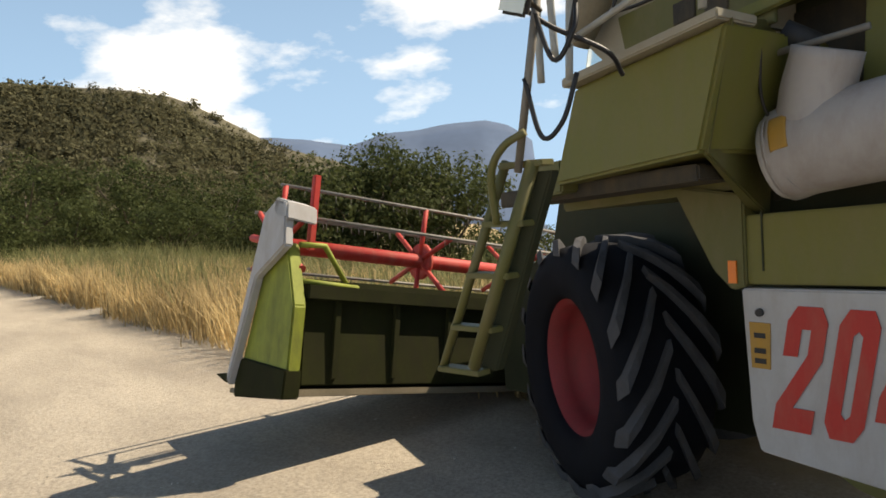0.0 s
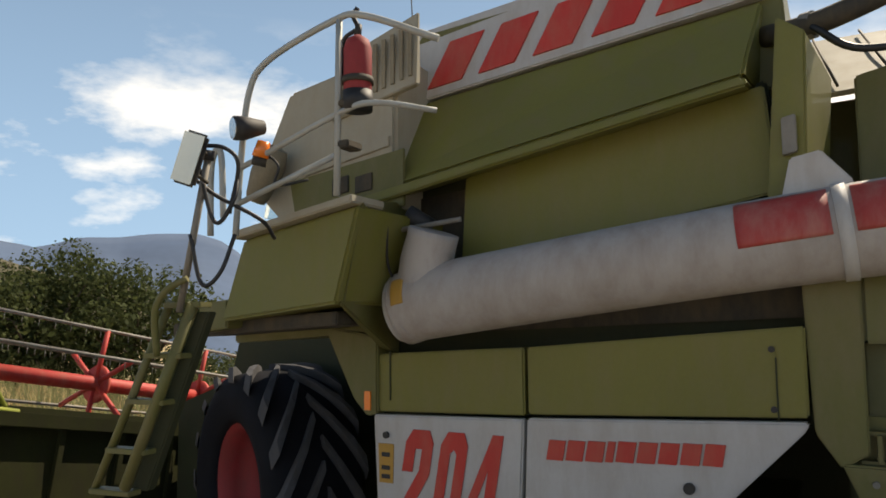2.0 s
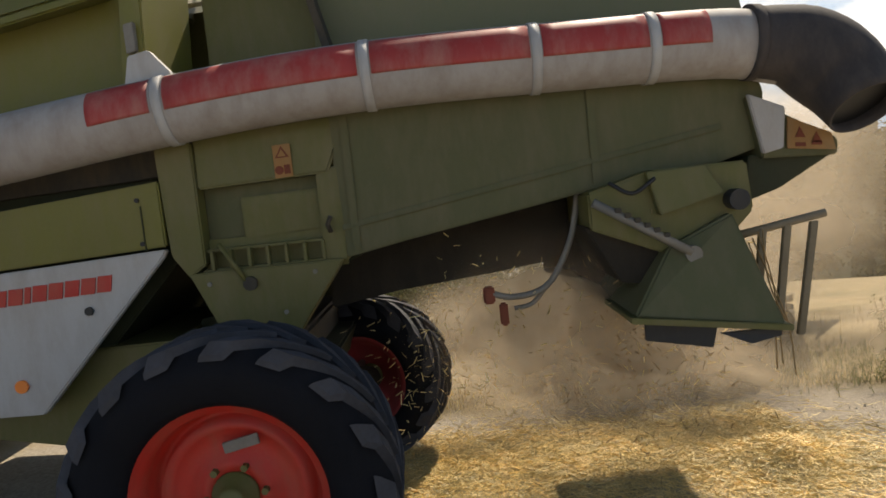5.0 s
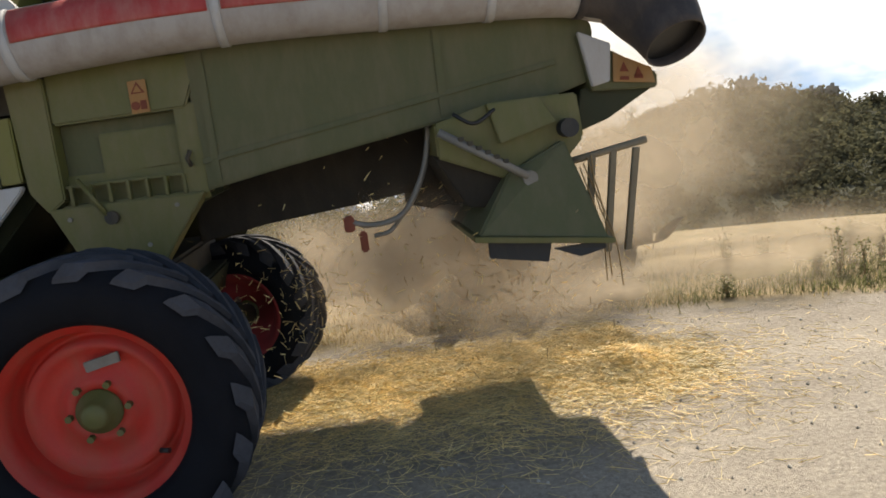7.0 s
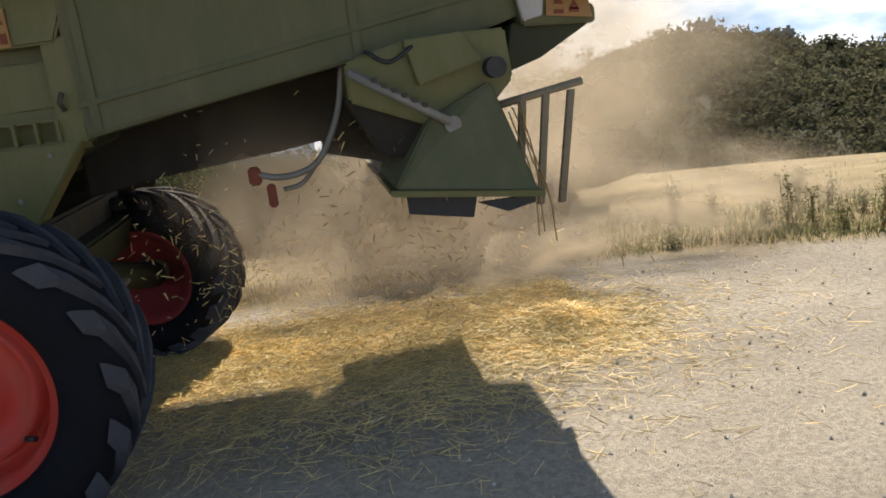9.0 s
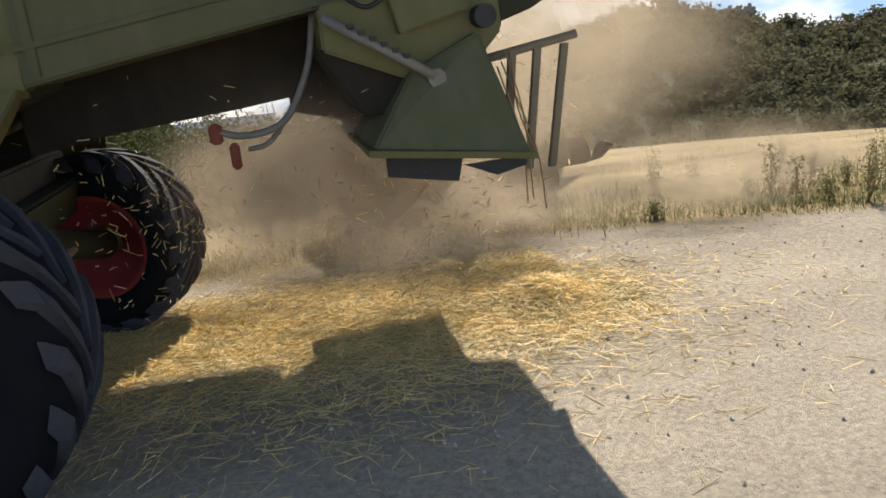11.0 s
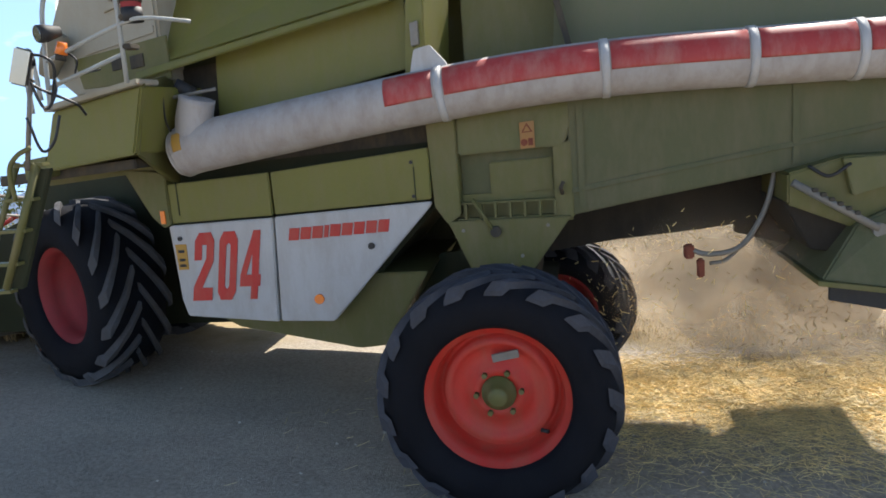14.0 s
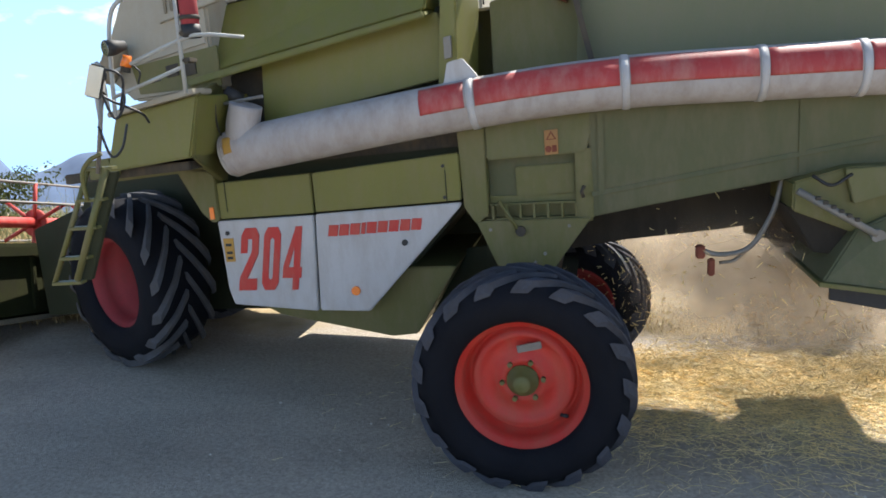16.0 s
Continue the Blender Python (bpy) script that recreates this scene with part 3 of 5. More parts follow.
for k, x in enumerate((4.1, 4.6, 4.85, 5.15, 5.22, 5.3, 5.42, 5.55, 5.62, 5.75, 5.9, 5.95, 6.05, 6.2, 6.35, 6.5, 6.6, 6.7, 6.9, 7.1, 7.3, 7.45, 7.8, 8.2, 8.7, -6.8, -7.1, -7.6, -8.2, -8.6, -9.0, -9.5, -10.1, -11.3, -12.6, -14.2, -15.8)):
    weed(x, 0.18 + 0.36 * ((k * 37) % 10) / 10 + (0.35 if x < 0 else 0), 70 + k, 0.10 + 1.3 * ((k * 13) % 7) / 7)


def scatter_stones():
    rng = random.Random(5)
    bm = bmesh.new()
    shape = [Vector(p).normalized() for p in ((1, 0, 0), (-1, 0, .1), (0, 1, 0), (0, -1, .1), (0, 0, .8), (0, 0, -.8))]
    tri = ((0, 2, 4), (2, 1, 4), (1, 3, 4), (3, 0, 4), (2, 0, 5), (1, 2, 5), (3, 1, 5), (0, 3, 5))
    for k in range(5200):
        x, y = rng.uniform(-9, 11), rng.uniform(-4.5, 2.2)
        if k % 3:
            x, y = rng.uniform(0.5, 7), rng.uniform(-2.5, 2.2)
        s = 0.003 + 0.010 * rng.random() ** 7
        c = Vector((x, y, ground_z(x, y) + s * 0.3))
        j = [rng.uniform(.6, 1.4) for _ in shape]
        v = [bm.verts.new(c + p * s * q) for p, q in zip(shape, j)]
        for t in tri:
            bm.faces.new([v[i] for i in t])
    return tagged(finish("loose_gravel", bm, M_STONE), "loose pale stones strewn over the road", "gravel", kind="stuff")


scatter_stones()


def straw_stick(bm, c, d, length, r):
    u = d.orthogonal().normalized() * r
    v = d.cross(u).normalized() * r
    a, b = c - d * length / 2, c + d * length / 2
    ring = (u, -u * .5 + v * .87, -u * .5 - v * .87)
    p, q = [bm.verts.new(a + k) for k in ring], [bm.verts.new(b + k) for k in ring]
    for k in range(3):
        bm.faces.new((p[k], p[(k + 1) % 3], q[(k + 1) % 3], q[k]))


def straw_bed():
    rng = random.Random(8)
    bm = bmesh.new()
    for k in range(40000):
        if k % 4 == 0:
            x, y = rng.gauss(2.72, 0.26), rng.gauss(1.12, 0.26)
            pile = 0.13 * math.exp(-((x - 2.72) / .26) ** 2 - ((y - 1.12) / .24) ** 2)
        elif k % 4 == 1:
            x, y = rng.gauss(1.7, 0.95), rng.gauss(1.0, 0.5)
            pile = 0.015
        else:
            x, y = rng.uniform(-0.1, 3.0), rng.gauss(1.5, 0.34)
            pile = 0.05 * (0.6 + 0.6 * noise.noise(Vector((x * 2, y * 2, 4))))
        if rng.random() < 0.025:
            x, y = rng.gauss(2.0, 1.0), rng.gauss(0.8, 0.7)
            pile = 0
        a = rng.random() * 6.28
        d = Vector((math.cos(a), math.sin(a), rng.gauss(0, 0.22 if pile > .02 else .05))).normalized()
        straw_stick(bm, Vector((x, y, ground_z(x, y) + 0.004 + max(0, pile) * rng.random() ** .6)), d, rng.uniform(0.04, 0.14), rng.uniform(0.0009, 0.0019))
    return tagged(finish("straw_swath", bm, M_STRAW), "golden chopped straw heaped on the road behind the wheels", "straw", kind="stuff")


straw_bed()


# ---------------------------------------------------------------- the combine harvester
comb = base_of("combine_harvester", -1.8, 1.4, 0.0)
tagged(comb, "dusty olive green combine harvester with white side panels and red numerals", "combine harvester")
YN, YF, YR = 0.65, 2.30, 1.95


def cpart(name, bm, material, label="", parent=None):
    return part(name, bm, material, parent or comb, label, at=None if parent is None else Matrix())


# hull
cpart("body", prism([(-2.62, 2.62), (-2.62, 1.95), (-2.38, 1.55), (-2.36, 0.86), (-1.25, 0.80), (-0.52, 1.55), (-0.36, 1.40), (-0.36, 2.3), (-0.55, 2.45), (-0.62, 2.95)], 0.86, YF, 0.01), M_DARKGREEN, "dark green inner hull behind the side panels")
cpart("belly_pan", prism([(-2.30, 0.88), (-2.05, 0.74), (-1.15, 0.56), (-0.95, 0.58), (-0.62, 1.10), (-1.0, 1.1)], 0.80, 2.1, 0.01), M_GREEN, "olive sheet metal belly pan")
cpart("grain_tank", prism([(-2.60, 2.70), (-0.53, 2.94), (-0.53, 3.05), (-0.56, 3.62), (-2.30, 3.50), (-2.60, 3.10)], 0.95, YF, 0.01), M_GREEN)

# Far sheet added and sized to keep sun off the ground below.
cpart("far_side_sun_block", prism([(-2.40, 1.9), (0.30, 1.95), (0.30, 1.05), (-0.30, 0.80), (-0.62, 0.55), (-1.1, 0.26), (-2.40, 0.26)], YF + 0.005, YF + 0.05, 0.008), M_DARKGREEN, "dark green far side sheet added to block sun under the belly")
# side panels
p1 = cpart("side_panel", prism([(-2.385, 1.53), (-1.615, 1.55), (-1.655, 0.825), (-2.33, 0.885), (-2.36, 1.0)], 0.605, 0.66, 0.008), M_WHITE, "white side panel with red numerals")
p2 = cpart("side_panel", prism([(-1.60, 1.555), (-0.515, 1.60), (-0.525, 1.57), (-1.25, 0.82), (-1.635, 0.83)], 0.605, 0.66, 0.008), M_WHITE, "white tapering side panel with red lettering bars")
y1 = cpart("upper_side_panel", prism([(-2.38, 1.815), (-1.615, 1.855), (-1.615, 1.565), (-2.38, 1.545)], 0.62, 0.70, 0.008), M_YELLOW, "yellow-green pressed panel")
y2 = cpart("upper_side_panel", prism([(-1.60, 1.855), (-0.515, 1.945), (-0.515, 1.615), (-1.60, 1.57)], 0.62, 0.70, 0.008), M_YELLOW, "yellow-green pressed panel")
for pan, xs in ((y1, (-2.30, -2.25)), (y2, (-0.62, -0.58))):
    cpart("seam", prism([(xs[0], 1.60), (xs[0] + 0.006, 1.60), (xs[0] + 0.006, 1.83), (xs[0], 1.83)], 0.614, 0.624, 0), M_DARKGREEN, parent=pan)
for z in (1.64, 1.86):
    cpart("panel_pin", disc(0.012, -0.008, 0.004, 12, (-0.63, 0.618, z)), M_BLACK, parent=y2)

DIGITS = {
    "2": [[(0, .60), (0, .88), (.2, 1), (.8, 1), (1, .88), (1, .58), (.45, .19), (1, .19), (1, 0), (0, 0), (0, .20), (.62, .62), (.62, .82), (.38, .82), (.38, .60)]],
    "0": [[(.5, 1), (.2, 1), (0, .88), (0, .12), (.2, 0), (.5, 0), (.5, .16), (.38, .20), (.38, .80), (.5, .84)],
          [(.5, 1), (.5, .84), (.62, .80), (.62, .20), (.5, .16), (.5, 0), (.8, 0), (1, .12), (1, .88), (.8, 1)]],
    "4": [[(.55, 0), (.89, 0), (.89, 1), (.55, 1)], [(.55, 1), (0, .37), (0, .19), (.55, .19), (.55, .36), (.29, .36), (.55, .68)],
          [(.89, .19), (1, .19), (1, .36), (.89, .36)]],
}


def digit(ch, x0, x1, z0, z1, y, lean):
    """A heavy square-shouldered slanted figure on a wall that faces -y."""
    bm = bmesh.new()
    for poly in DIGITS[ch]:
        prism([(x0 + u * (x1 - x0 - lean) + w * lean, z0 + w * (z1 - z0)) for u, w in poly], y - 0.004, y, 0, bm)
    return bm


for ch, x0, x1 in (("2", -2.275, -2.045), ("0", -2.09, -1.87), ("4", -1.925, -1.69)):
    cpart("numeral", digit(ch, x0, x1, 0.995, 1.475, 0.602, 0.085), M_RED, "red slanted digit " + ch, p1)
for k in range(9):
    x = -1.515 + (k - 0.5 * (k > 3)) * 0.0835
    z0 = 1.392 + k * 0.0035
    w = 0.072 if k != 3 else 0.031
    bm = prism([(x, z0), (x + w, z0), (x + w + 0.016, z0 + 0.082), (x + 0.016, z0 + 0.082)], 0.598, 0.606, 0.001)
    cpart("lettering_bar", bm, M_RED, parent=p2)
cpart("lock", disc(0.022, -0.014, 0.004, 16, (-0.94, 0.604, 1.33)), M_BLACK, "black round panel lock", p2)
cpart("reflector", disc(0.034, -0.014, 0.004, 20, (-1.34, 0.604, 0.98)), M_ORANGE, "orange round reflector", p2)
cpart("lock", disc(0.016, -0.012, 0.004, 14, (-2.31, 0.604, 1.44)), M_BLACK, "black round panel lock", p1)
wl_ = cpart("warning_label", prism([(-2.355, 1.40), (-2.27, 1.40), (-2.275, 1.22), (-2.35, 1.22)], 0.600, 0.606, 0.001), M_STICKER, "yellow warning label", p1)
for z in (1.36, 1.30, 1.26):
    cpart("label_mark", prism([(-2.335, z), (-2.29, z), (-2.29, z - 0.02), (-2.335, z - 0.02)], 0.597, 0.601, 0), M_BLACK, parent=wl_)

# arch and struts above the front wheel
cpart("wheel_arch", prism([(-2.68, 1.95), (-2.36, 1.90), (-2.36, 1.54), (-2.42, 1.52), (-2.50, 1.60)], 0.60, 0.72, 0.008), M_GREEN, "olive gusset plate with a small amber label")
cpart("cross_beam", prism([(-3.30, 1.98), (-2.40, 2.04), (-2.40, 1.92), (-3.30, 1.86)], 0.62, 1.9, 0.01), M_GREEN)
cpart("side_marker", prism([(-2.43, 1.64), (-2.395, 1.64), (-2.395, 1.55), (-2.43, 1.55)], 0.592, 0.602, 0.001), M_ORANGE)

# driver's platform
cpart("platform_box", hexa([(-2.86, 0.08, 1.98), (-2.22, 0.08, 2.05), (-2.12, 0.10, 2.455), (-2.75, 0.10, 2.345),
                                   (-2.86, 1.0, 1.98), (-2.22, 1.0, 2.05), (-2.12, 1.0, 2.455), (-2.75, 1.0, 2.345)], 0.012), M_YELLOW, "yellow-green sheet metal box under the driver's platform")
cpart("platform_edge", hexa([(-2.77, 0.05, 2.345), (-2.12, 0.05, 2.46), (-2.12, 0.05, 2.495), (-2.77, 0.05, 2.38),
                             (-2.77, 0.30, 2.345), (-2.12, 0.30, 2.46), (-2.12, 0.30, 2.495), (-2.77, 0.30, 2.38)], 0.006), M_CREAM)
cpart("platform_side", hexa([(-2.235, 0.12, 2.045), (-2.215, 0.12, 2.045), (-2.115, 0.13, 2.475), (-2.135, 0.13, 2.475),
                             (-2.40, 0.75, 1.80), (-2.33, 0.75, 1.80), (-2.27, 0.75, 2.56), (-2.34, 0.75, 2.56)], 0.006), M_GREEN)
# Dark plate painted as the unlit cavity behind the elbow.
cpart("cavity_shade_plate", prism([(-2.36, 1.86), (-1.96, 1.92), (-1.96, 2.62), (-2.36, 2.58)], 0.84, 0.87, 0.004), M_DARK, "dark plate standing for the shaded gap behind the auger elbow")
cpart("step_box", hexa([(-3.02, 0.10, 1.93), (-2.84, 0.10, 1.95), (-2.84, 0.10, 2.08), (-3.02, 0.10, 2.06),
                        (-3.02, 0.9, 1.93), (-2.84, 0.9, 1.95), (-2.84, 0.9, 2.08), (-3.02, 0.9, 2.06)], 0.008), M_GREEN)
cpart("platform_floor", prism([(-3.3, 1.97), (-2.3, 2.02), (-2.3, 1.96), (-3.3, 1.90)], 0.2, 1.0, 0.008), M_DARK)

# upper tank skirt that juts out towards the road
cpart("tank_skirt", hexa([(-2.44, 0.56, 2.52), (-0.66, 0.56, 2.85), (-0.68, 0.575, 2.895), (-2.46, 0.575, 2.575),
                          (-2.46, 0.96, 2.62), (-0.66, 0.96, 2.93), (-0.68, 0.96, 2.96), (-2.46, 0.96, 2.66)], 0.012), M_YELLOW, "yellow-green folded tank skirt")
cpart("skirt_face", hexa([(-2.46, 0.585, 2.582), (-0.68, 0.585, 2.902), (-0.62, 0.90, 3.30), (-2.38, 0.92, 3.10),
                          (-2.50, 1.1, 2.60), (-0.64, 1.1, 2.92), (-0.62, 1.1, 3.30), (-2.45, 1.1, 3.06)], 0.012), M_YELLOW, "olive upper tank side")
white = cpart("tank_top_panel", hexa([(-2.36, 0.905, 3.11), (-0.60, 0.885, 3.325), (-0.60, 0.95, 3.70), (-2.32, 0.96, 3.52),
                                      (-2.36, 1.05, 3.11), (-0.60, 1.05, 3.325), (-0.60, 1.05, 3.70), (-2.32, 1.05, 3.52)], 0.008), M_WHITE, "white tank top panel with large red blocks")
for k in range(5):
    u0 = 0.05 + k * 0.172
    x = -2.33 + u0 * 1.72
    z = 3.11 + u0 * 0.215
    w = 0.20
    bm = hexa([(x, 0.902 - 0.02 * u0, z + 0.055), (x + w, 0.900 - 0.02 * u0, z + 0.08), (x + w + 0.12, 0.935 - 0.01 * u0, z + 0.33), (x + 0.12, 0.937 - 0.01 * u0, z + 0.305),
               (x, 0.92, z + 0.055), (x + w, 0.92, z + 0.08), (x + w + 0.12, 0.96, z + 0.33), (x + 0.12, 0.96, z + 0.305)], 0.002)
    cpart("red_block", bm, M_RED, parent=white)
cpart("mid_panel", hexa([(-1.97, 0.73, 2.22), (-0.58, 0.73, 2.46), (-0.62, 0.75, 2.90), (-1.95, 0.75, 2.66),
                         (-1.97, 0.88, 2.22), (-0.58, 0.88, 2.46), (-0.62, 0.88, 2.88), (-1.95, 0.88, 2.60)], 0.008), M_YELLOW, "yellow-green recessed panel above the auger")
# Dark backing plate puts shade into the recess behind the tube.
cpart("auger_recess_shade", prism([(-2.40, 1.90), (-0.40, 1.98), (-0.40, 2.40), (-2.40, 2.2)], 0.80, 0.9, 0.004), M_DARK)
cpart("hydraulic_valve", sweep([(-2.16, 0.55, 2.47), (-2.06, 0.6, 2.40)], 0.05, 12), M_BLACK)
cpart("cable", sweep(bend([(-2.14, 0.35, 2.40), (-2.16, 0.4, 2.2), (-2.08, 0.5, 2.0)]), 0.006, 6), M_HOSE)

# unloading auger
AX = [(-2.14, 0.50, 2.03), (-1.9, 0.50, 2.075), (-0.42, 0.52, 2.265), (0.55, 0.54, 2.335), (1.5, 0.55, 2.33), (2.30, 0.56, 2.31), (2.62, 0.57, 2.25)]
AR = 0.165


line = bend(AX, 8)


def axis_at(x):
    return Vector((x, interp([(a[0], a[1]) for a in line], x), interp([(a[0], a[2]) for a in line], x)))


aug = cpart("auger_tube", sweep(line, AR, 32), M_TUBE, "dusty white unloading auger tube with red bands")
elbow = cpart("elbow", sweep(bend([(-2.01, 0.50, 2.07), (-2.02, 0.48, 2.20), (-1.97, 0.47, 2.37)], 5), [0.155, 0.15, 0.145, 0.135, 0.13, 0.12, 0.12, 0.118, 0.116, 0.115, 0.115], 24), M_TUBE, "white elbow that feeds the auger", aug)
elbow.location = (0, 0, 0)
cpart("pivot_bar", sweep([(-2.17, 0.47, 2.385), (-1.85, 0.50, 2.42)], 0.012, 8), M_STEEL, parent=aug)
cpart("tube_cap", sweep([(-2.19, 0.50, 2.02), (-2.165, 0.50, 2.025), (-2.13, 0.50, 2.032)], [0.10, 0.15, 0.166], 28), M_WHITE, parent=aug)


def wrap(x0, x1, a0, a1, off, name, material, label="", parent=None, steps=14):
    """A film on the tube: from x0 to x1, angles measured from the side that faces the road, upwards."""
    bm = bmesh.new()
    rows = []
    for i in range(9):
        x = x0 + (x1 - x0) * i / 8
        c = axis_at(x)
        s = (axis_at(x + 0.05) - axis_at(x - 0.05)).normalized()
        side = Vector((0, -1, 0))
        up = side.cross(s).normalized()
        up = up if up.z > 0 else -up
        rows.append([bm.verts.new(c + (side * math.cos(a) + up * math.sin(a)) * (AR + off)) for a in np.linspace(radians(a0), radians(a1), steps)])
    for p, q in zip(rows, rows[1:]):
        for k in range(steps - 1):
            f = bm.faces.new((p[k], p[k + 1], q[k + 1], q[k]))
            f.smooth = True
    bmesh.ops.recalc_face_normals(bm, faces=bm.faces[:])
    geom = bmesh.ops.solidify(bm, geom=bm.faces[:], thickness=0.003)
    return cpart(name, bm, material, label, parent or aug)


for x0, x1 in ((-0.70, -0.405), (-0.335, 0.57), (0.635, 1.375), (1.435, 1.93), (1.99, 2.22)):
    wrap(x0, x1, -6, 62, 0.003, "red_band", M_REDBAND)
for x in (-0.37, 0.602, 1.405, 1.96):
    bm = sweep([axis_at(x - 0.022), axis_at(x + 0.022)], AR + 0.007, 32)
    cpart("clamp_ring", bm, M_WHITE, parent=aug)
cpart("support_bracket", prism([(-0.57, 2.37), (-0.33, 2.41), (-0.335, 2.45), (-0.43, 2.565), (-0.53, 2.545)], 0.50, 0.56, 0.006), M_WHITE, "white folded bracket on the tube", aug)
wrap(-2.11, -2.05, 0, 42, 0.004, "warning_label", M_STICKER, "yellow warning label")
cpart("hanger_strap", prism([(-0.555, 2.71), (-0.505, 2.72), (-0.505, 2.58), (-0.555, 2.57)], 0.56, 0.60, 0.004), M_STEEL)
bm = sweep(bend([(2.45, 0.56, 2.30), (2.69, 0.555, 2.25), (2.85, 0.50, 2.10), (2.89, 0.37, 1.92)], 5),
           [0.172, 0.176, 0.182, 0.186, 0.194, 0.202, 0.208, 0.212, 0.214, 0.212, 0.208, 0.202, 0.194, 0.184, 0.174, 0.166], 28, cap=False)
bmesh.ops.solidify(bm, geom=bm.faces[:], thickness=0.012)
spout = cpart("spout", bm, M_BOOT, "black rubber discharge spout", aug)
cpart("boot_strap", sweep([(2.435, 0.56, 2.302), (2.48, 0.56, 2.298)], 0.181, 28), M_BOOT, "dark clamping strap of the spout", aug)
# Black disc set in the mouth to paint its unlit inside.
cpart("throat_shade_disc", sweep([(2.882, 0.41, 1.975), (2.884, 0.405, 1.968)], 0.168, 20), M_HOSE, parent=aug)

# pillar, tank rear sheets
cpart("pillar", hexa([(-0.62, 0.60, 2.36), (-0.48, 0.58, 2.38), (-0.46, 0.60, 3.04), (-0.56, 0.62, 3.12),
                      (-0.62, 1.08, 2.36), (-0.42, 1.08, 2.38), (-0.38, 1.08, 2.98), (-0.50, 1.08, 3.10)], 0.008), M_YELLOW, "yellow-green tank corner post")
cpart("engine_side", hexa([(-0.30, 1.02, 2.10), (0.42, 1.02, 2.12), (0.32, 1.03, 3.10), (-0.30, 1.03, 2.96),
                           (-0.30, 1.09, 2.10), (0.42, 1.09, 2.12), (0.32, 1.09, 3.10), (-0.30, 1.09, 2.96)], 0.008), M_GREEN, "olive engine side sheet")
cpart("engine_hood", prism([(0.26, 2.0), (2.45, 2.0), (2.62, 2.45), (2.50, 3.02), (1.72, 3.10), (0.34, 3.16)], 0.95, YF, 0.02), M_ENGINE, "large green engine hood, its tone lifted for glare")
# Solid dark strip laid in place of the shaded hinge gap.
cpart("hinge_gap_shade", hexa([(0.25, 0.735, 3.06), (0.285, 0.735, 3.06), (0.43, 0.735, 2.45), (0.39, 0.735, 2.45),
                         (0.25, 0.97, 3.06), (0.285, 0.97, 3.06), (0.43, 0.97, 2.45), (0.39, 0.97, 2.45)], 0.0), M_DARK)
pipe = cpart("intake_pipe", sweep(bend([(-0.62, 0.95, 3.16), (-0.40, 0.82, 3.14), (-0.05, 0.84, 3.26)]), 0.046, 14), M_DARK, "dark duct over the tank corner")
cpart("pipe_clamp", sweep([(-0.47, 0.86, 3.14), (-0.43, 0.84, 3.14)], 0.056, 14), M_STEEL, parent=pipe)
cpart("hydraulic_hose", sweep(bend([(-0.44, 0.80, 3.12), (-0.30, 0.78, 3.00), (-0.08, 0.80, 2.985), (0.06, 0.98, 3.02)]), 0.015, 8), M_HOSE)
bowl = cpart("dust_bowl", sweep([(0.08, 1.16, 3.02), (0.08, 1.16, 3.42)], 0.085, 24), M_GLASS, "clear air cleaner bowl with dust inside")
cpart("bowl_dust", sweep([(0.08, 1.16, 3.025), (0.08, 1.16, 3.13)], [0.075, 0.045], 16), M_DARK, parent=bowl)
cpart("bowl_cap", sweep([(0.08, 1.16, 3.42), (0.08, 1.16, 3.47)], [0.10, 0.09], 20), M_BLACK, parent=bowl)
cpart("bowl_bracket", hexa([(0.15, 0.90, 2.94), (0.25, 0.90, 2.90), (0.24, 0.90, 3.10), (0.14, 0.90, 3.12),
                            (0.15, 1.06, 2.94), (0.25, 1.06, 2.90), (0.24, 1.06, 3.10), (0.14, 1.06, 3.12)], 0.01), M_RUST, "rusty bracket beside the bowl")

# Added dark block: closes gaps and stands in for the shaded interior.
cpart("interior_shade_fill", prism([(-0.36, 1.14), (0.42, 1.44), (0.42, 2.88), (-0.22, 2.80), (-0.36, 2.3)], 1.10, YF - 0.06, 0.01), M_DARKGREEN, "dark green fill block standing for the shaded interior")
cpart("rib_backing", prism([(-0.36, 1.62), (0.38, 1.62), (0.38, 1.42), (-0.36, 1.42)], 0.72, 0.735, 0.003), M_GREEN)
cpart("tank_rear_wall", prism([(-0.60, 2.2), (0.42, 2.2), (0.42, 3.05), (-0.60, 3.0)], 1.62, 1.66, 0.004), M_GREEN)
# Dark backing plate added to make the recess read as shade.
cpart("recess_shade_plate", prism([(-0.40, 1.14), (0.42, 1.44), (0.42, 2.14), (-0.40, 2.14)], 0.90, 1.11, 0.004), M_DARKGREEN)
lid = cpart("tank_lid", hexa([(-0.52, 1.15, 2.93), (0.12, 1.15, 2.96), (0.12, 1.95, 3.44), (-0.52, 1.95, 3.44),
                              (-0.52, 1.17, 2.91), (0.12, 1.17, 2.94), (0.12, 1.97, 3.42), (-0.52, 1.97, 3.42)], 0.004), M_CREAM, "cream sloping tank lid")
for x in (-0.36, -0.14, 0.04):
    cpart("lid_rod", sweep([(x, 1.16, 2.965), (x - 0.10, 1.93, 3.455)], 0.007, 6), M_DARK, parent=lid)
# mid side: pillar below the auger, recessed box, axle bracket
cpart("lower_post", prism([(-0.52, 2.12), (-0.33, 2.12), (-0.33, 1.50), (-0.42, 1.44), (-0.50, 1.56)], 0.63, 0.86, 0.008), M_GREEN)
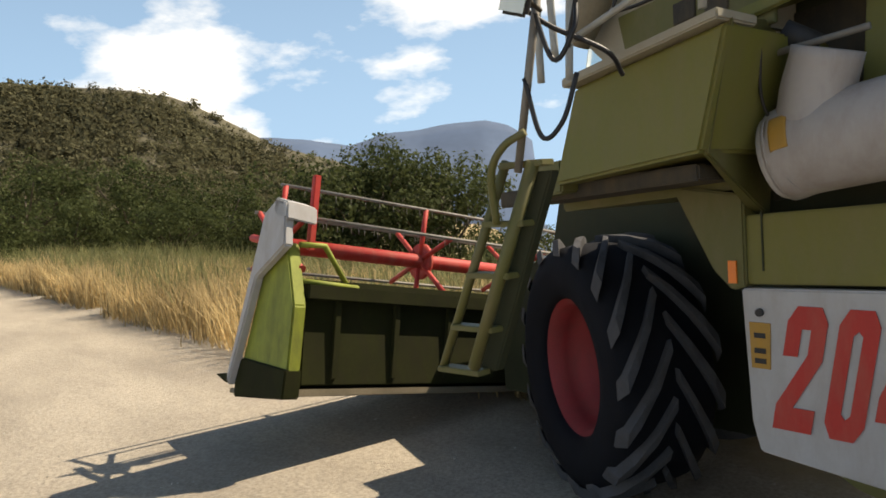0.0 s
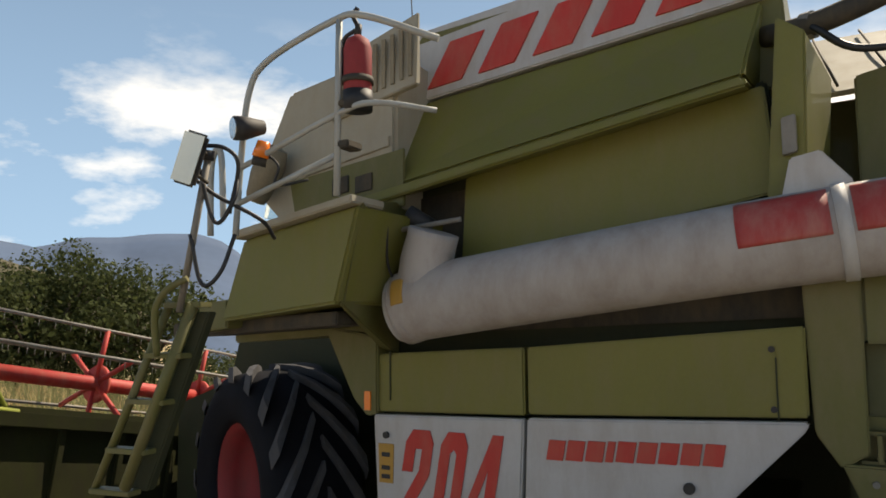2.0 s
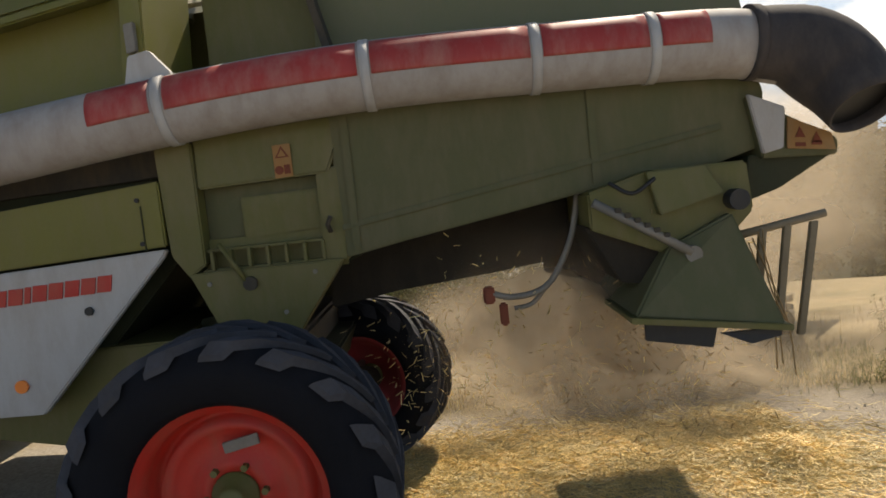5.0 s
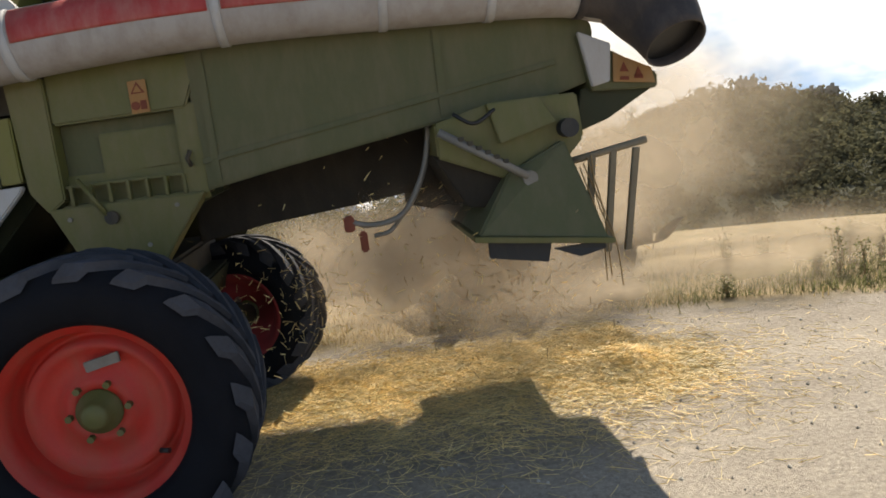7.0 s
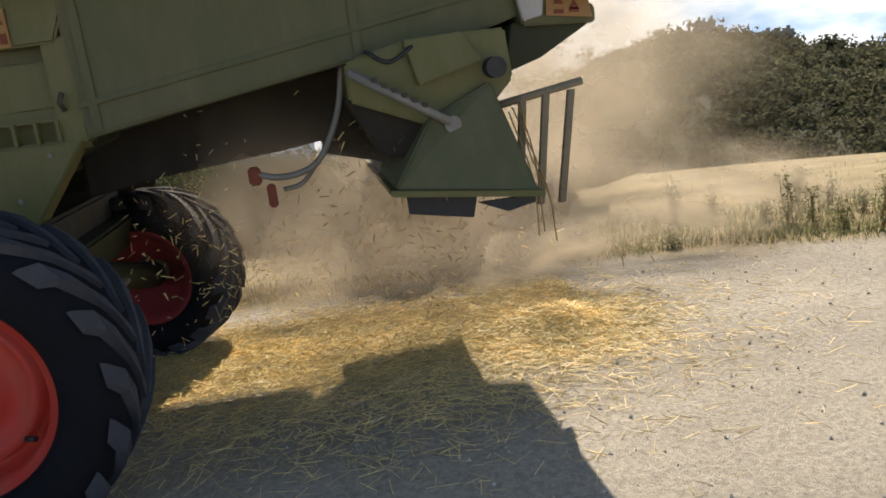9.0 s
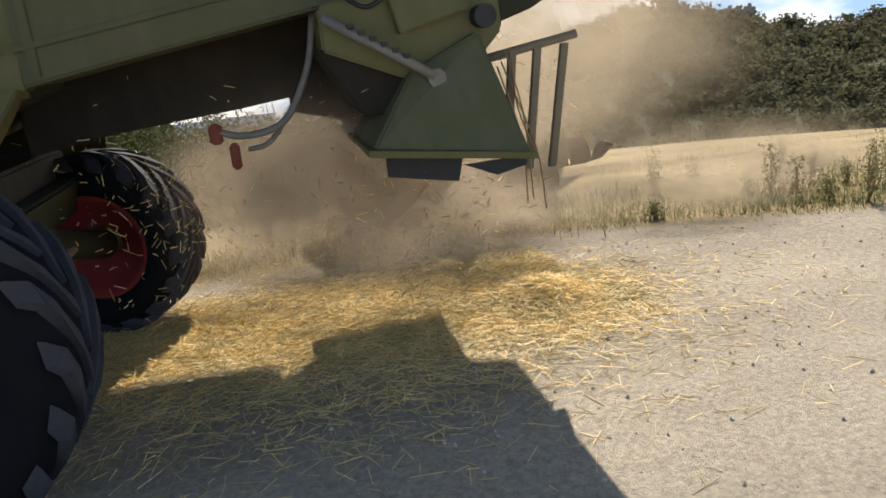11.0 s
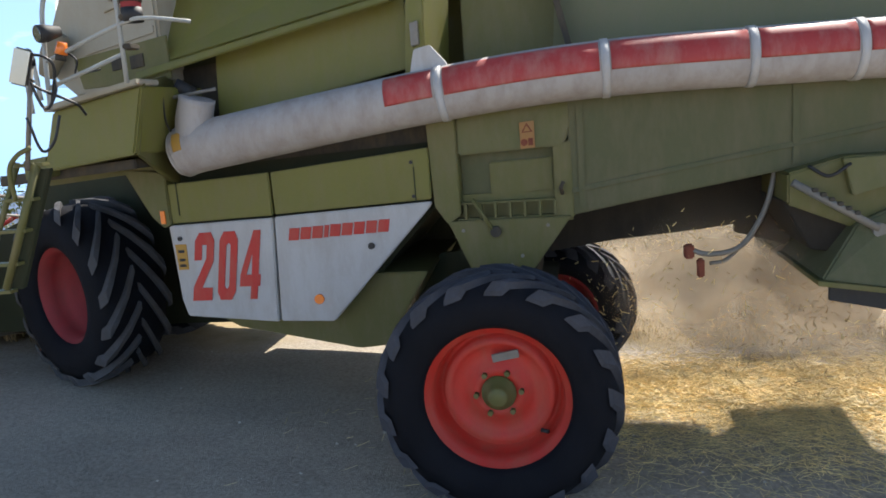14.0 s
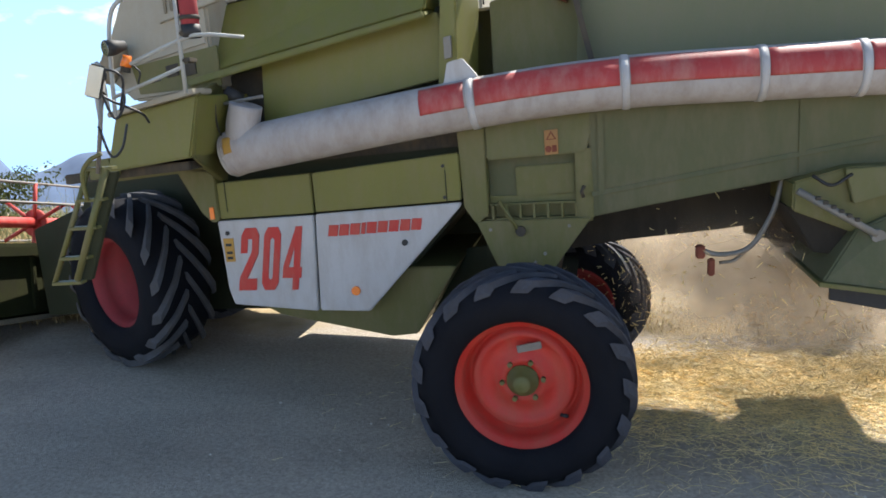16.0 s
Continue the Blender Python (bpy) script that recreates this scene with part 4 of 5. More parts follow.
boxp = cpart("side_box", hexa([(-0.33, 0.64, 1.88), (0.34, 0.64, 1.90), (0.46, 0.66, 2.18), (-0.33, 0.66, 2.18),
                               (-0.33, 0.9, 1.88), (0.34, 0.9, 1.90), (0.46, 0.9, 2.18), (-0.33, 0.9, 2.18)], 0.012), M_GREEN, "olive side cover with a warning label")
lab = cpart("warning_label", prism([(0.075, 2.06), (0.165, 2.065), (0.165, 1.90), (0.075, 1.895)], 0.632, 0.638, 0.001), M_FADED, "faded orange warning label", boxp)
cpart("warning_triangle", prism([(0.085, 1.995), (0.155, 1.998), (0.12, 2.055)], 0.629, 0.634, 0), M_RUST, parent=lab)
cpart("warning_triangle_inner", prism([(0.098, 2.002), (0.142, 2.003), (0.12, 2.04)], 0.626, 0.631, 0), M_FADED, parent=lab)
cpart("label_mark", disc(0.022, -0.003, 0.001, 12, (0.10, 0.631, 1.935)), M_RUST, parent=lab)
cpart("label_mark", prism([(0.125, 1.96), (0.155, 1.96), (0.155, 1.915), (0.125, 1.915)], 0.628, 0.633, 0), M_RUST, parent=lab)
cpart("recess_panel", prism([(-0.33, 1.88), (0.34, 1.90), (0.34, 1.54), (-0.33, 1.52)], 0.74, 0.9, 0.006), M_HOOD)
cpart("recess_cover", prism([(-0.14, 1.82), (0.27, 1.83), (0.27, 1.62), (-0.14, 1.60)], 0.715, 0.75, 0.008), M_GREEN)
cpart("recess_side", prism([(0.27, 1.92), (0.40, 1.93), (0.39, 1.45), (0.27, 1.45)], 0.66, 0.8, 0.006), M_GREEN)
for k in range(7):
    x = -0.30 + k * 0.095
    cpart("rib", box((x, 0.665, 1.515), (0.018, 0.05, 0.10), 0.003), M_GREEN)
cpart("rib_rail", box((0.0, 0.69, 1.565), (0.68, 0.05, 0.016), 0.003), M_GREEN)
cpart("rib_rail", box((0.0, 0.69, 1.462), (0.72, 0.05, 0.016), 0.003), M_GREEN)
brkt = cpart("axle_bracket", prism([(-0.42, 1.46), (0.37, 1.46), (0.10, 1.10), (-0.12, 1.04), (-0.26, 1.08)], 0.62, 0.78, 0.008), M_GREEN, "olive triangular axle bracket plate")
cpart("bolt", disc(0.035, -0.03, 0.004, 16, (-0.11, 0.62, 1.385)), M_DARK, parent=brkt)
for x, z in ((0.22, 1.41), (-0.32, 1.40), (-0.02, 1.16), (0.05, 1.22)):
    cpart("bolt", disc(0.012, -0.01, 0.004, 10, (x, 0.62, z)), M_STEEL, parent=brkt)
cpart("lever", sweep([(-0.25, 0.62, 1.60), (-0.13, 0.60, 1.40)], 0.012, 8), M_GREEN)
cpart("lever_stud", sweep([(0.32, 0.64, 1.60), (0.31, 0.62, 1.64), (0.33, 0.62, 1.68)], 0.012, 8), M_DARK)

# rear straw hood
hood = cpart("straw_hood", prism([(0.36, 2.25), (0.38, 1.46), (0.72, 1.52), (1.60, 1.66), (2.30, 1.74), (2.52, 1.80), (2.55, 2.08), (2.45, 2.30)], YN, YR, 0.012), M_HOOD, "large faded green rear straw hood")
cpart("hood_crease", hexa([(0.38, 0.635, 1.60), (2.32, 0.635, 1.905), (2.32, 0.642, 1.935), (0.38, 0.642, 1.63),
                           (0.38, 0.66, 1.60), (2.32, 0.66, 1.905), (2.32, 0.66, 1.935), (0.38, 0.66, 1.63)], 0.003), M_HOOD, parent=hood)
for x, z0, z1 in ((0.42, 1.50, 2.20), (1.66, 1.70, 2.22)):
    cpart("seam", prism([(x, z0), (x + 0.045, z0), (x + 0.045, z1), (x, z1)], 0.638, 0.66, 0.004), M_HOOD, parent=hood)
for k in range(16):
    x = 0.5 + k * 0.12
    cpart("rivet", disc(0.006, -0.004, 0.004, 8, (x, YN, 1.52 + (x - 0.4) * 0.128)), M_HOOD, parent=hood)
# Dark block hung in place of the shaded hollow under the hood.
cpart("hood_shade_block", prism([(0.20, 1.50), (0.75, 1.58), (1.66, 1.72), (1.66, 1.38), (1.55, 1.29), (1.2, 1.25), (0.60, 1.20), (0.20, 1.14)], 1.12, YR - 0.05, 0.01), M_UNDER, "dusty dark block standing for the shaded hollow of the straw hood")
tail = cpart("tail_panel", hexa([(2.44, 0.60, 2.05), (2.88, 0.60, 1.80), (2.885, 0.62, 1.72), (2.50, 0.60, 1.74),
                                 (2.44, 1.80, 2.05), (2.88, 1.80, 1.80), (2.885, 1.80, 1.72), (2.50, 1.80, 1.74)], 0.01), M_HOOD)
cpart("tail_cap", prism([(2.44, 2.06), (2.62, 1.98), (2.60, 1.78), (2.50, 1.76)], 0.58, 0.62, 0.006), M_WHITE, "white end cap", tail)
tl = cpart("warning_label", prism([(2.63, 1.93), (2.84, 1.83), (2.86, 1.745), (2.62, 1.775)], 0.588, 0.60, 0.001), M_FADED, "faded orange label", tail)
for x in (2.66, 2.74):
    cpart("warning_triangle", prism([(x, 1.825 - (x - 2.66) * 0.4), (x + 0.05, 1.82 - (x - 2.66) * 0.4), (x + 0.025, 1.875 - (x - 2.66) * 0.4)], 0.584, 0.59, 0), M_RUST, parent=tl)
    cpart("label_mark", prism([(x, 1.80), (x + 0.05, 1.795), (x + 0.05, 1.775), (x, 1.78)], 0.584, 0.59, 0), M_RUST, parent=tl)
cpart("tail_lower", prism([(2.46, 1.76), (2.88, 1.73), (2.60, 1.58), (2.40, 1.52)], 0.66, 1.80, 0.006), M_DARKGREEN)

# straw chopper and deflector
chop = cpart("chopper_housing", prism([(1.60, 1.66), (1.92, 1.74), (2.38, 1.74), (2.40, 1.50), (2.26, 1.36), (2.02, 1.30), (1.60, 1.48)], 0.50, 1.80, 0.012), M_GREEN, "olive straw chopper housing")
cpart("access_cover", hexa([(1.93, 0.44, 1.52), (2.24, 0.44, 1.60), (2.16, 0.46, 1.74), (1.88, 0.46, 1.73),
                            (1.93, 0.52, 1.52), (2.24, 0.52, 1.60), (2.16, 0.52, 1.74), (1.88, 0.52, 1.73)], 0.006), M_GREEN, parent=chop)
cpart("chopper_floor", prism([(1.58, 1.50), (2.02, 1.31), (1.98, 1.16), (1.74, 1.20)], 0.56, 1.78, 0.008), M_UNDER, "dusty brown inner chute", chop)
# Dark plate added to fill the bright gap behind the chute.
cpart("chute_gap_fill", prism([(1.45, 1.48), (1.98, 1.42), (1.80, 1.10), (1.45, 1.20)], 1.24, 1.28, 0.004), M_UNDER, parent=chop)
arm = cpart("adjusting_arm", sweep([(1.61, 0.43, 1.615), (2.05, 0.40, 1.335)], 0.022, 10), M_STEEL, "grey notched adjusting arm", chop)
cpart("arm_pivot", disc(0.04, -0.03, 0.05, 16, (2.06, 0.42, 1.325)), M_STEEL, parent=chop)
for k in range(6):
    u = 0.2 + 0.1 * k
    cpart("notch", box((1.61 + 0.44 * u + 0.02, 0.40, 1.625 - 0.28 * u), (0.03, 0.03, 0.022), 0.003), M_DARK, parent=chop)
cpart("chopper_cable", sweep(bend([(1.70, 0.47, 1.70), (1.80, 0.43, 1.64), (1.92, 0.46, 1.70)]), 0.010, 8), M_HOSE, parent=chop)
cpart("roller_end", disc(0.05, -0.05, 0.06, 18, (2.30, 0.46, 1.56)), M_BLACK, parent=chop)
defl = cpart("deflector", hexa([(1.74, 0.34, 1.06), (2.40, 0.22, 0.975), (2.27, 0.44, 1.50), (1.96, 0.46, 1.36),
                                (1.74, 1.88, 1.06), (2.40, 1.88, 0.975), (2.27, 1.88, 1.50), (1.96, 1.88, 1.36)], 0.012), M_HOOD, "green flared straw deflector")
cpart("deflector_lip", hexa([(1.72, 0.32, 1.035), (2.42, 0.20, 0.955), (2.42, 0.20, 0.985), (1.72, 0.32, 1.065),
                             (1.72, 1.90, 1.035), (2.42, 1.90, 0.955), (2.42, 1.90, 0.985), (1.72, 1.90, 1.065)], 0.004), M_GREEN, parent=defl)
cpart("rubber_flap", hexa([(1.80, 0.40, 0.93), (2.10, 0.34, 0.88), (2.13, 0.34, 1.00), (1.80, 0.40, 1.04),
                           (1.80, 0.42, 0.93), (2.10, 0.36, 0.88), (2.13, 0.36, 1.00), (1.80, 0.42, 1.04)], 0.004), M_BLACK, "torn black rubber flap", defl)
cpart("rubber_flap", hexa([(2.12, 0.30, 0.955), (2.25, 0.26, 0.90), (2.38, 0.24, 0.93), (2.38, 0.24, 0.97),
                           (2.12, 0.32, 0.955), (2.25, 0.28, 0.90), (2.38, 0.26, 0.93), (2.38, 0.26, 0.97)], 0.003), M_BLACK, "torn black rubber flap", defl)
rack = cpart("tail_rake", sweep([(2.30, 0.52, 1.375), (2.75, 0.52, 1.445)], 0.020, 10), M_WOOD, "rake of weathered bars hanging from the tail")
for x0, x1, z1 in ((2.44, 2.40, 0.92), (2.56, 2.50, 0.85), (2.69, 2.615, 0.845)):
    cpart("rake_bar", hexa([(x0 - .018, 0.50, 1.41), (x0 + .018, 0.50, 1.41), (x1 + .018, 0.55, z1), (x1 - .018, 0.55, z1),
                            (x0 - .018, 0.53, 1.41), (x0 + .018, 0.53, 1.41), (x1 + .018, 0.58, z1), (x1 - .018, 0.58, z1)], 0.003), M_WOOD, parent=rack)
for pts in (((2.40, 0.48, 1.39), (2.47, 0.5, 1.1), (2.49, 0.5, 0.72)), ((2.38, 0.5, 1.36), (2.52, 0.5, 0.95), (2.55, 0.5, 0.66)), ((2.42, 0.47, 1.40), (2.44, 0.49, 1.15), (2.53, 0.5, 0.9)), ((2.36, 0.5, 1.34), (2.45, 0.49, 1.0), (2.46, 0.5, 0.7))):
    cpart("hanging_stalk", sweep(bend(pts, 5), 0.004, 5), M_TWINE, parent=rack)

# lever linkage under the hood
link = cpart("linkage_rod", sweep(bend([(1.60, 0.78, 1.66), (1.56, 0.78, 1.47), (1.50, 0.78, 1.33), (1.42, 0.78, 1.21), (1.33, 0.78, 1.16), (1.20, 0.78, 1.15), (1.10, 0.78, 1.18)], 5), 0.017, 10), M_STEEL, "bent grey linkage rod")
cpart("linkage_rod", sweep(bend([(1.42, 0.80, 1.21), (1.32, 0.82, 1.10), (1.22, 0.82, 1.08)], 5), 0.012, 8), M_STEEL)
cpart("rod_end", box((1.09, 0.79, 1.17), (0.06, 0.07, 0.09), 0.01), M_RUST, "rusty red coupling", link)
cpart("rod_end", box((1.16, 0.79, 1.06), (0.045, 0.055, 0.12), 0.01), M_RUST, "rusty red coupling", link)

# rear axle
# Dark plate added to hide sunlit ground behind the gap.
cpart("axle_gap_fill", prism([(-1.0, 0.60), (-0.62, 1.13), (-0.30, 1.16), (-0.20, 0.80)], 1.30, 1.34, 0.004), M_DARKGREEN)
cpart("rear_axle", sweep([(-0.06, 0.0, 0.62), (0.05, 0.9, 0.78), (0.27, 1.8, 0.53)], 0.085, 14), M_DARKGREEN, "green rear axle beam")
cpart("axle_arm", hexa([(-0.35, 0.25, 0.95), (0.25, 0.25, 0.95), (0.15, 0.25, 0.72), (-0.25, 0.25, 0.72),
                        (-0.35, 1.9, 0.95), (0.25, 1.9, 0.95), (0.15, 1.9, 0.72), (-0.25, 1.9, 0.72)], 0.02), M_DARKGREEN)
cpart("axle_post", hexa([(-0.22, 0.66, 1.10), (0.12, 0.66, 1.10), (0.12, 0.66, 0.85), (-0.22, 0.66, 0.85),
                         (-0.22, 2.0, 1.10), (0.12, 2.0, 1.10), (0.12, 2.0, 0.85), (-0.22, 2.0, 0.85)], 0.02), M_DARK)
cpart("steering_rod", sweep([(0.22, 0.3, 0.62), (0.22, 1.9, 0.62)], 0.025, 10), M_STEEL)
cpart("front_axle", sweep([(-3.70, 1.70, 0.93), (-3.70, 2.6, 0.93)], 0.14, 16), M_DARKGREEN)
# Feeder house, made taller and wider as a hidden mass that casts shadow.
cpart("feeder_shadow_block", prism([(-5.2, 1.30), (-5.2, 0.40), (-3.2, 0.45), (-2.4, 0.45), (-2.4, 1.95), (-3.6, 1.88)], 1.95, 3.1, 0.01), M_DARKGREEN)


cpart("wheel_house", prism([(-4.5, 1.15), (-2.38, 1.10), (-2.38, 2.02), (-4.3, 1.92)], 1.72, 1.78, 0.006), M_DARKGREEN)


# wheels
def wheel(x, y, z, tyre_r, rim_r, width, lugs, dish, outer=-1, turn=0.0, label="", steer=0.0, flip=1, lug_h=0.046, rim_paint=None):
    w = new("wheel")
    w.parent = comb
    w.matrix_basis = pose(x - comb.location.x, y - comb.location.y, z - comb.location.z, 0, turn, steer if outer < 0 else 180 + steer)
    w["label"] = label
    h = width / 2
    core = tyre_r - lug_h
    prof = [(rim_r, -h * 0.80), (rim_r + 0.03, -h * 0.94), ((rim_r + core) / 2, -h * 1.06), (core - 0.09, -h * 1.0), (core - 0.02, -h * 0.86),
            (core, -h * 0.5), (core + 0.004, 0), (core, h * 0.5), (core - 0.02, h * 0.86), (core - 0.09, h), ((rim_r + core) / 2, h * 1.06), (rim_r + 0.03, h * 0.94), (rim_r, h * 0.80)]
    part("tyre", revolve(prof, 64), M_RUBBER, w, "black farm tyre")
    bm = bmesh.new()
    for side in (-1, 1):
        for k in range(lugs):
            a0 = (k + (0.5 if side > 0 else 0)) * math.tau / lugs
            rows = []
            for u, rr, yy in ((0.0, core, 0.03), (0.35, core, 0.36), (0.7, core, 0.72), (0.92, core - 0.010, 0.93), (1.02, core - 0.045, 1.0)):
                a = a0 + flip * u * 0.62 * 9 / lugs * 1.9
                hw = (0.030 + 0.014 * u) / tyre_r
                hgt = lug_h if u < 1.0 else 0.012
                y_ = side * h * yy
                rows.append([(rr - 0.012, a - hw * 1.25, y_), (rr + hgt, a - hw, y_), (rr + hgt, a + hw, y_), (rr - 0.012, a + hw * 1.25, y_)])
            vv = [[bm.verts.new((r * math.cos(a), yq, r * math.sin(a))) for r, a, yq in row] for row in rows]
            for p, q in zip(vv, vv[1:]):
                for i in range(3):
                    bm.faces.new((p[i], p[i + 1], q[i + 1], q[i]))
            bm.faces.new(vv[0])
            bm.faces.new(vv[-1][::-1])
    bmesh.ops.recalc_face_normals(bm, faces=bm.faces[:])
    part("tread_lug", bm, M_LUG if lug_h > 0.03 else M_SHOULDER, w, "worn grey tread bars")
    rp = [(rim_r + 0.012, -h * 0.84), (rim_r + 0.012, -h * 0.78), (rim_r - 0.03, -h * 0.74), (rim_r - 0.045, -h * 0.40), (rim_r - 0.060, -h * 0.08), (rim_r - 0.085, -h * 0.08),
          (rim_r - 0.10, dish - 0.02), (rim_r - 0.14, dish + 0.02), (rim_r * 0.45, dish + 0.03), (rim_r * 0.36, dish - 0.01), (0.085, dish - 0.01), (0.085, dish + 0.05),
          (rim_r - 0.12, dish + 0.06), (rim_r - 0.06, h * 0.5), (rim_r - 0.02, h * 0.8), (rim_r + 0.012, h * 0.8)]
    rim = part("rim", revolve(rp, 56), rim_paint or M_RIM, w, "red steel rim")
    part("hub", revolve([(0.0, dish - 0.10), (0.045, dish - 0.10), (0.06, dish - 0.085), (0.065, dish - 0.04), (0.095, dish - 0.03), (0.10, dish + 0.02), (0, dish + 0.02)], 24, False), M_GREEN if dish < 0.0 else M_RIM, w, "dusty hub cap")
    for k in range(6):
        a = k * math.tau / 6 + 0.3
        part("wheel_nut", disc(0.016, -0.03, 0.01, 6, (0.125 * math.cos(a), dish - 0.01, 0.125 * math.sin(a))), M_GREEN, w)
    return w, rim


wr, rimr = wheel(-0.052, -0.12, 0.622, 0.672, 0.40, 0.47, 17, -0.07, -1, 12.0, "large red-rimmed rear wheel", 0.0, 1, 0.026)
part("rim_plate", hexa([(-0.02, -0.095, 0.175), (0.125, -0.095, 0.205), (0.118, -0.095, 0.25), (-0.028, -0.095, 0.22),
                        (-0.02, -0.08, 0.175), (0.125, -0.08, 0.205), (0.118, -0.08, 0.25), (-0.028, -0.08, 0.22)], 0.003), M_STEEL, wr, "pale metal plate", pose(0, 0, 0, 0, -12, 0))
part("valve_stem", sweep([(0.26, -0.10, -0.16), (0.30, -0.12, -0.15)], 0.012, 8), M_BLACK, wr)
wheel(0.27, 1.90, 0.525, 0.545, 0.31, 0.40, 17, -0.06, 1, 25.0, "red-rimmed rear wheel on the far side", -16.0, 1, 0.028, M_RED_DARKENED)
wheel(-3.66, 1.36, 0.93, 0.765, 0.405, 0.58, 16, 0.19, -1, 5.0, "large red-rimmed front drive wheel", -25.0, -1, rim_paint=M_RED_DARKENED)
wheel(-3.70, 2.75, 0.93, 0.765, 0.385, 0.56, 20, -0.05, 1, 9.0, "front drive wheel on the far side")

# cab and platform fittings
cab = cpart("cab", prism([(-2.92, 2.45), (-3.20, 2.72), (-3.05, 2.92), (-2.92, 3.18), (-2.25, 3.30), (-2.25, 2.5)], 0.60, 2.2, 0.02), M_CREAM, "cream cab side with a vented panel")
cpart("vented_panel", hexa([(-2.62, 0.575, 2.98), (-2.12, 0.575, 3.10), (-2.12, 0.60, 3.46), (-2.60, 0.60, 3.30),
                            (-2.62, 0.62, 2.98), (-2.12, 0.62, 3.10), (-2.12, 0.62, 3.46), (-2.60, 0.62, 3.30)], 0.005), M_CREAM, parent=cab)
cpart("lower_panel", prism([(-2.86, 2.50), (-2.20, 2.52), (-2.20, 2.80), (-2.90, 2.70)], 0.592, 0.61, 0.004), M_GREEN, "olive lower cab panel", cab)
for k in range(9):
    x = -2.56 + k * 0.05
    cpart("vent_slot", prism([(x, 3.03 + (x + 2.62) * .24), (x + 0.02, 3.03 + (x + 2.62) * .24), (x + 0.02, 3.26 + (x + 2.6) * .3), (x, 3.26 + (x + 2.6) * .3)], 0.568, 0.58, 0), M_WOOD, parent=cab)
for x in (-2.62, -2.48):
    cpart("vent_window", prism([(x, 2.60), (x + 0.10, 2.615), (x + 0.10, 2.70), (x, 2.685)], 0.583, 0.60, 0.003), M_DARK, parent=cab)
cpart("grille_strip", prism([(-2.80, 2.72), (-2.28, 2.82), (-2.28, 2.87), (-2.80, 2.77)], 0.585, 0.605, 0.003), M_CREAM, parent=cab)
cpart("windscreen", hexa([(-3.22, 0.75, 2.55), (-3.19, 0.75, 2.55), (-3.05, 0.75, 3.15), (-3.08, 0.75, 3.15),
                          (-3.22, 2.1, 2.55), (-3.19, 2.1, 2.55), (-3.05, 2.1, 3.15), (-3.08, 2.1, 3.15)], 0.003), M_GLASS, parent=cab)
cpart("seat_back", sweep(bend([(-3.05, 0.50, 2.60), (-2.97, 0.50, 2.75), (-2.90, 0.50, 2.86)]), [0.05, 0.06, 0.065, 0.07, 0.075, 0.08, 0.08, 0.08, 0.08, 0.075, 0.07, 0.06, 0.05], 14), M_WOOD)

RY = -0.10
rail = cpart("handrail", sweep(bend([(-2.60, RY, 2.34), (-2.575, RY, 2.66), (-2.535, RY, 2.94), (-2.43, RY, 3.06), (-2.10, RY, 3.16), (-1.95, RY, 3.15), (-1.68, RY + 0.1, 3.04)], 6), 0.0135, 10), M_RAIL, "grey tubular platform rail")
cpart("rail_post", sweep([(-2.08, RY, 2.46), (-2.07, RY, 3.16)], 0.0135, 10), M_RAIL, parent=rail)
cpart("mid_rail", sweep(bend([(-2.58, RY, 2.62), (-2.08, RY, 2.78), (-1.90, RY, 2.80), (-1.72, RY + 0.15, 2.78)], 6), 0.012, 10), M_RAIL, parent=rail)
cpart("lower_rail", sweep([(-2.59, RY, 2.47), (-2.08, RY, 2.62)], 0.012, 10), M_RAIL, parent=rail)
for x, z in ((-2.05, 2.66), (-2.05, 2.82)):
    cpart("rail_clip", box((x, RY + 0.04, z), (0.06, 0.10, 0.03), 0.006), M_DARK, parent=rail)
cpart("front_hoop", sweep(bend([(-2.64, -0.2, 2.33), (-2.62, -0.22, 2.62), (-2.57, -0.22, 2.66), (-2.57, -0.2, 2.40)], 6), 0.013, 10), M_RAIL, parent=rail)

lad = cpart("ladder", sweep([(-2.49, -0.42, 2.05), (-2.80, -0.45, 1.36)], 0.022, 8), M_GREEN, "green access ladder with steel steps")
cpart("stile", sweep([(-2.61, -0.42, 2.06), (-2.97, -0.45, 1.34)], 0.016, 8), M_GREEN, parent=lad)
cpart("stile_plate", hexa([(-2.52, -0.40, 2.02), (-2.45, -0.38, 2.02), (-2.76, -0.38, 1.34), (-2.83, -0.40, 1.34),
                           (-2.52, -0.36, 2.02), (-2.45, -0.34, 2.02), (-2.76, -0.34, 1.34), (-2.83, -0.36, 1.34)], 0.005), M_DARKGREEN, parent=lad)
for u in (0.02, 0.28, 0.52, 0.78, 1.0):
    a, b = Vector((-2.61, -0.42, 2.06)).lerp(Vector((-2.97, -0.45, 1.34)), u), Vector((-2.44, -0.40, 2.06)).lerp(Vector((-2.78, -0.42, 1.34)), u)
    cpart("step", hexa([a + Vector(o) for o in ((0, -.03, -.01), (0, .03, -.01), (0, .03, .01), (0, -.03, .01))] + [b + Vector(o) for o in ((0, -.03, -.01), (0, .03, -.01), (0, .03, .01), (0, -.03, .01))], 0.003), M_GREEN, parent=lad)
cpart("grab_bar", sweep(bend([(-2.62, -0.47, 1.86), (-2.60, -0.50, 2.02), (-2.54, -0.50, 2.10), (-2.47, -0.47, 2.14)], 6), 0.013, 8), M_GREEN, parent=lad)
